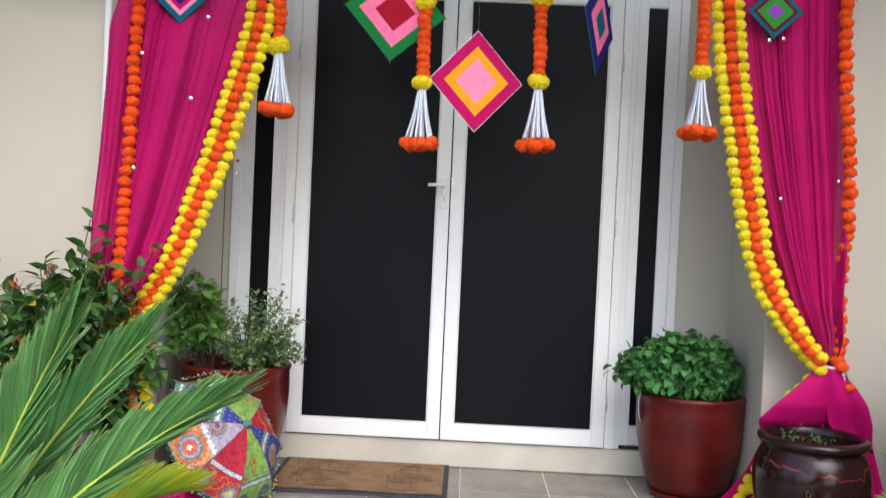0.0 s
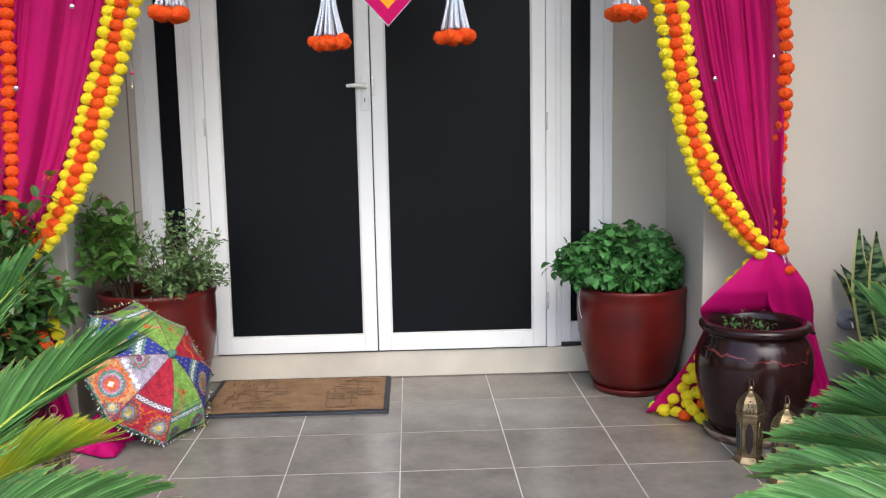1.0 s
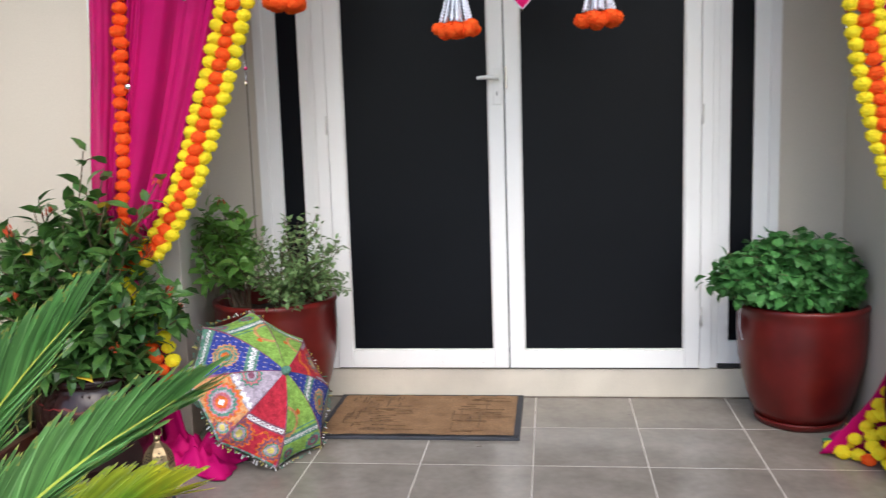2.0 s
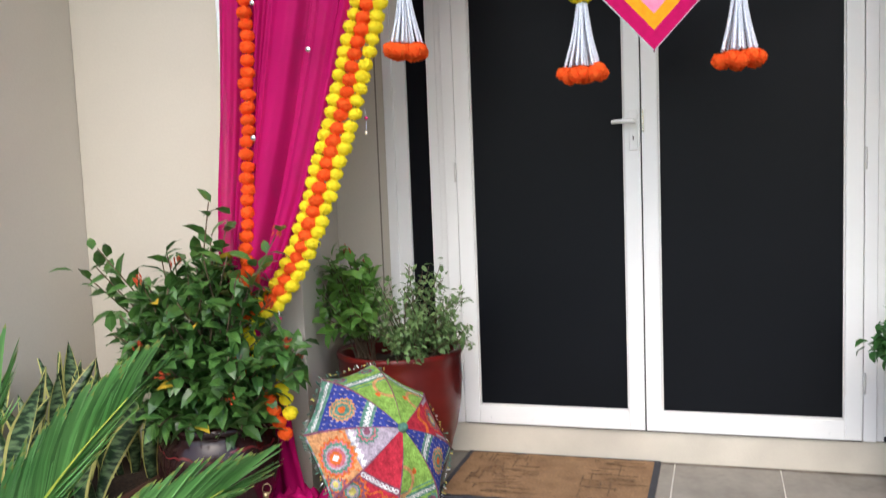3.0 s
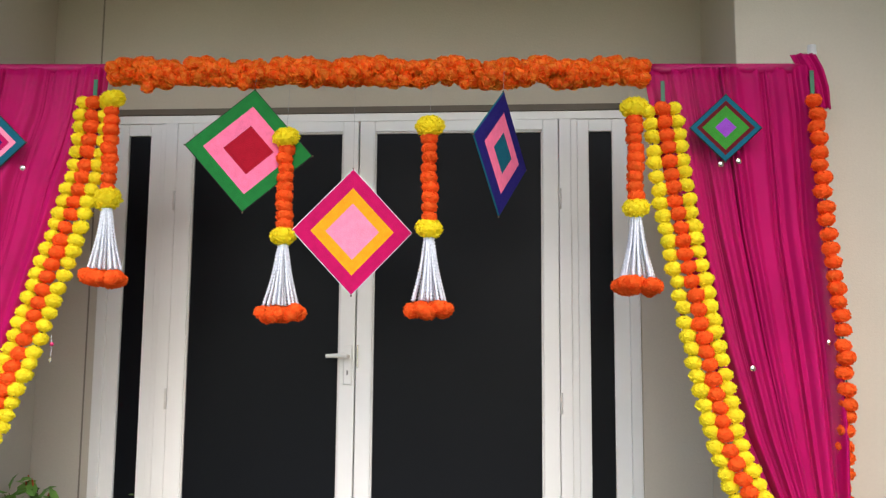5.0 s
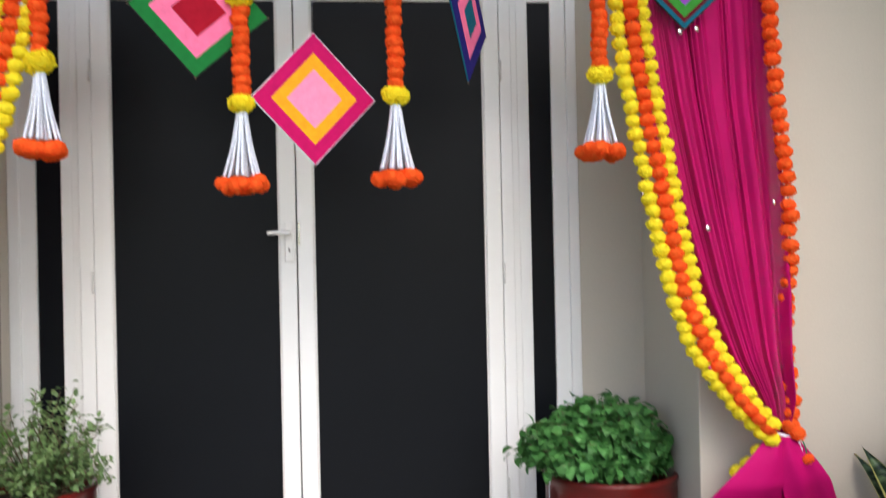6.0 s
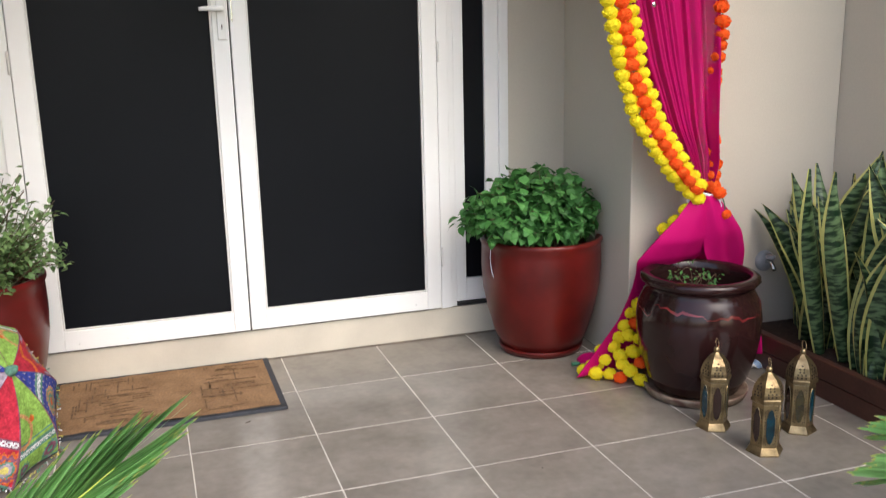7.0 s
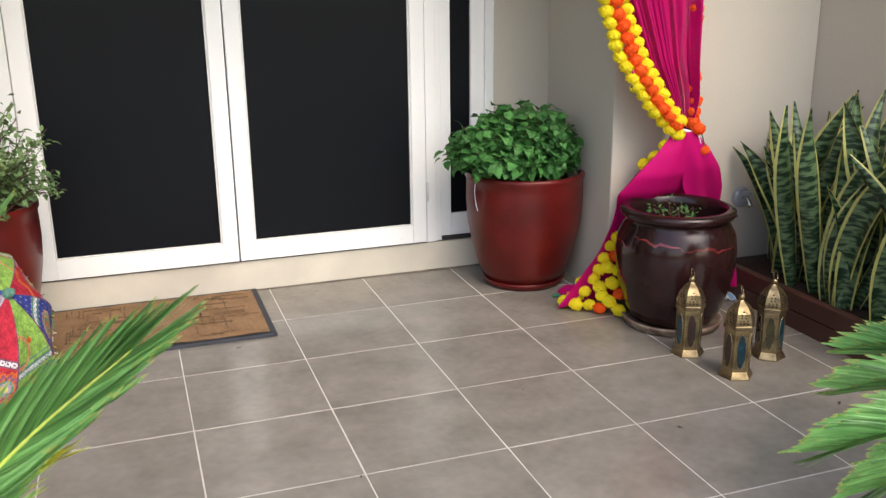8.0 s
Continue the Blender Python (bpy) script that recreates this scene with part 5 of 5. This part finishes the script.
def lantern(at, turn, glass, label):
    t = thing("lantern", at, label, "lantern", "brass lanterns")
    t.rotation_euler = (0, 0, radians(turn))
    hexa = lambda r, z: [(r * math.cos(math.pi / 3 * k), r * math.sin(math.pi / 3 * k), z) for k in range(6)]

    def stack(rows):
        vs = [v for r, z in rows for v in hexa(r, z)]
        fs = [(j * 6 + k, j * 6 + (k + 1) % 6, j * 6 + 6 + (k + 1) % 6, j * 6 + 6 + k) for j in range(len(rows) - 1) for k in range(6)]
        return vs, fs + [tuple(range(6))[::-1], tuple(range(len(vs) - 6, len(vs)))]

    put("base", mesh("base", *stack([(0.062, 0.0), (0.063, 0.004), (0.052, 0.022), (0.049, 0.026)]), BRASS), t)
    put("body", mesh("body", *stack([(0.048, 0.026), (0.049, 0.030), (0.050, 0.175), (0.049, 0.178)]), BRASS), t)
    put("collar", mesh("collar", *stack([(0.050, 0.178), (0.056, 0.182), (0.056, 0.194), (0.052, 0.197)]), BRASS), t)
    cap = put("cap", mesh("cap", *stack([(0.052, 0.197), (0.053, 0.212), (0.046, 0.238), (0.030, 0.262), (0.012, 0.276), (0.009, 0.280)]), BRASS), t)
    ho = mesh("hole", *join(*[lathe([(0.0, 0.0012), (0.003, 0.0010), (0.0034, 0.0)], 8, False)]), PIERCED)
    for k in range(6):
        a = math.pi / 3 * (k + 0.5)
        for z, r, m in ((0.206, 0.0463, 3), (0.216, 0.0452, 3), (0.226, 0.0427, 2), (0.236, 0.0405, 2), (0.246, 0.0358, 1)):
            for i in range(m):
                off = (i - (m - 1) / 2) * 0.013
                put("hole", ho, cap, Matrix.Translation((r * math.cos(a) - off * math.sin(a), r * math.sin(a) + off * math.cos(a), z)) @ Matrix.Rotation(a, 4, "Z") @ Matrix.Rotation(radians(90 if z < 0.215 else 68), 4, "Y"))
    pts = []
    for s in np.linspace(0, 1, 13):
        w = 0.0125 * min(1, s / 0.18) ** 0.7 * (0.72 if 0.14 < s < 0.24 or 0.76 < s < 0.86 else 1) * min(1, (1 - s) / 0.18) ** 0.7
        pts.append((max(w, 0.0006), 0.042 + 0.12 * s))
    ring = [(w, z) for w, z in pts] + [(-w, z) for w, z in reversed(pts)]
    for k in range(6):
        a = math.pi / 3 * (k + 0.5)
        ca, sa = math.cos(a), math.sin(a)

        def plate(r, grow):
            return [(r * ca - w * grow * sa, r * sa + w * grow * ca, 0.102 + (z - 0.102) * (1 + (grow - 1) * 0.25)) for w, z in ring]
        m = len(ring)
        o, i = plate(0.0436, 1.22), plate(0.0455, 1.12)
        fs = [(q, (q + 1) % m, m + (q + 1) % m, m + q) for q in range(m)]
        put("window_rim", mesh("window_rim", o + i, fs, BRASS), t)
        put("glass", mesh("glass", plate(0.0446, 1.13), [tuple(range(m))], glass[k % len(glass)]), t)
        hs = []
        for dz in (-1, 1):
            for dw in (-1, 1):
                for w, z in ((0.0185, 0.050), (0.0185, 0.058), (0.0125, 0.060), (0.0185, 0.040), (0.0185, 0.030), (0.0185, 0.018), (0.0185, 0.006)):
                    r, ww, zz = 0.0441, dw * w, 0.102 + dz * z
                    hs.append([(r * ca - (ww + u * 0.0021) * sa, r * sa + (ww + u * 0.0021) * ca, zz + v * 0.0026) for u, v in ((-1, 0), (0, -1), (1, 0), (0, 1))])
        tagged(put("piercing", mesh("piercing", [v for h in hs for v in h], [tuple(range(4 * q, 4 * q + 4)) for q in range(len(hs))], PIERCED), t), kind="stuff")
    put("finial", mesh("finial", *lathe([(0.0, 0.278), (0.008, 0.279), (0.011, 0.288), (0.008, 0.297), (0.0, 0.299)], 16, False), BRASS, smooth=True), t)
    put("ring", mesh("ring", *tube([(0.004 + 0.014 * math.cos(a), 0.004 * math.sin(a), 0.310 + 0.016 * math.sin(a)) for a in np.linspace(0, 6.283, 22)], 0.0016, 6), BRASS, smooth=True), t)
    t.scale = (1.02, 1.02, 1.03)
    return t


lantern((1.387, -0.456, 0), 38, [BROWN_GLASS, AMBER_GLASS, TEAL_GLASS], "hexagonal pierced brass lantern with teal and brown glass")
lantern((1.432, -0.69, 0), 41, [TEAL_GLASS, AMBER_GLASS, BROWN_GLASS], "hexagonal pierced brass lantern with brown and teal glass")
lantern((1.655, -0.587, 0), 22, [AMBER_GLASS, TEAL_GLASS, BROWN_GLASS], "hexagonal pierced brass lantern with amber and teal glass")

lantern((-1.29, -0.545, 0), 30, [AMBER_GLASS, BROWN_GLASS, TEAL_GLASS], "hexagonal pierced brass lantern beside the parasol and the dark pot")

# heaps of marigolds at the curtain ends
heap = thing("marigold_heap", (0, 0, 0), "heap of yellow and orange marigolds trailing onto the tiles", "flowers")
rng = random.Random(11)
spots = []
for k in range(4000):
    s = rng.random() ** 1.15
    d = rng.random() ** 1.3
    x, y = 1.335 - 0.165 * s + 0.055 * d + rng.uniform(-0.015, 0.015), -0.045 + 0.205 * s + (0.05 + 0.11 * (1 - s)) * d
    z = 0.026 + 0.30 * d * (1 - s) ** 1.2
    if all(math.dist((x, y, z), o) > 0.047 for o in spots):
        spots.append((x, y, z))
for k, p in enumerate(spots):
    flower(OP if k % 7 == 3 else YP, p, heap)
put("green_tag", mesh("green_tag", *tube([(1.18, 0.29, 0.012), (1.22, 0.28, 0.016), (1.25, 0.26, 0.012)], 0.009, 8), GREENSTEM), heap)
corner = put("curtain_hem", mesh("curtain_hem", *join(*[tube(spline([(1.30, 0.20, 0.03), (1.25, 0.26, 0.035), (1.215, 0.30, 0.02)], 10), [0.03, 0.034, 0.036, 0.036, 0.034, 0.032, 0.03, 0.026, 0.02, 0.012], 12)]), CLOTH, smooth=True), cur_r)
heap2 = thing("marigold_heap", (0, 0, 0), "small heap of orange marigolds on the floor behind the pot", "flowers")
for k in range(18):
    flower(OP, (-1.99 + rng.uniform(-0.05, 0.05), 0.02 + rng.uniform(-0.08, 0.08), 0.024 + 0.16 * rng.random() * (k % 2)), heap2)

LITTER = material("dry_leaf_bit", (0.06, 0.04, 0.025), 0.9, scale=40)
for x, y, a, ln in ((-0.24, 0.19, 20, 0.028), (-0.02, -0.92, 70, 0.016), (1.02, -0.98, 130, 0.02), (1.60, -1.02, 40, 0.026), (0.42, 0.62, 15, 0.014), (0.66, -0.55, 90, 0.012)):
    sv, sf = leaf_shape(ln, ln * 0.4, 0.3, -0.1)
    tagged(put("leaf_litter", mesh("leaf_litter", sv, sf, LITTER), None, pose(x, y, 0.003, 0, 0, a)), "small dry brown leaf fragment on the tiles", "leaf", "leaf litter")
paper = thing("crumpled_paper", (1.926, 0.002, 0), "crumpled white and blue paper scrap on the tiles", "paper")
pv = [(0.03 * (i - 3) + 0.006 * math.sin(j * 2.1), 0.022 * (j - 2), 0.012 + 0.03 * (j / 4) + 0.012 * math.sin(i * 1.9 + j * 1.3)) for j in range(5) for i in range(6)]
solid(put("sheet", mesh("sheet", pv, [(j * 6 + i, j * 6 + i + 1, j * 6 + i + 7, j * 6 + i + 6) for j in range(4) for i in range(5)], [WHITE2, material("pale_blue_print", (0.30, 0.42, 0.62), 0.6, scale=20)], [1 if i == 2 else 0 for j in range(4) for i in range(5)]), paper, Matrix.Scale(0.7, 4)), 0.0015)
tap = thing("wall_tap", (2.082, WALL_F, 0.412), "grey round garden tap fitting on the wall", "tap")
put("flange", mesh("flange", *lathe([(0.0, 0.02), (0.038, 0.02), (0.046, 0.012), (0.048, 0.0)], 24, False), GREYPLASTIC, smooth=True), tap, pose(0, 0, 0, 90))
put("spout", mesh("spout", *tube(spline([(0, -0.01, 0), (0, -0.05, 0.0), (0, -0.075, -0.03)], 10), 0.009, 10), CHROME, smooth=True), tap)
put("handle", mesh("handle", *lathe([(0.0, 0.014), (0.02, 0.012), (0.022, 0.0)], 14, False), GREYPLASTIC, smooth=True), tap, pose(0, -0.045, 0.02))

# floor tiles, each its own piece
h = W / 2 - 0.0020
tv = [(-h, -h, -0.02), (h, -h, -0.02), (h, h, -0.02), (-h, h, -0.02), (-h, -h, -0.0012), (h, -h, -0.0012), (h, h, -0.0012), (-h, h, -0.0012)]
g = h - 0.0012
tv += [(-g, -g, 0), (g, -g, 0), (g, g, 0), (-g, g, 0)]
tf = [(0, 1, 5, 4), (1, 2, 6, 5), (2, 3, 7, 6), (3, 0, 4, 7), (4, 5, 9, 8), (5, 6, 10, 9), (6, 7, 11, 10), (7, 4, 8, 11), (8, 9, 10, 11)]
TILE_ME = mesh("tile", tv, tf, TILE)
rng = random.Random(3)
for j in range(14):
    for i in range(-6, 6):
        x, y = (i + 0.5) * W, 0.45 + W / 2 - j * W
        if (y > -1.79 and -2.66 < x < 2.5) or abs(x) < 0.9:
            put("tile", TILE_ME, floor, Matrix.Translation((x, y, rng.uniform(-0.0006, 0.0004))) @ Matrix.Rotation(math.pi / 2 * rng.randrange(4), 4, "Z"))
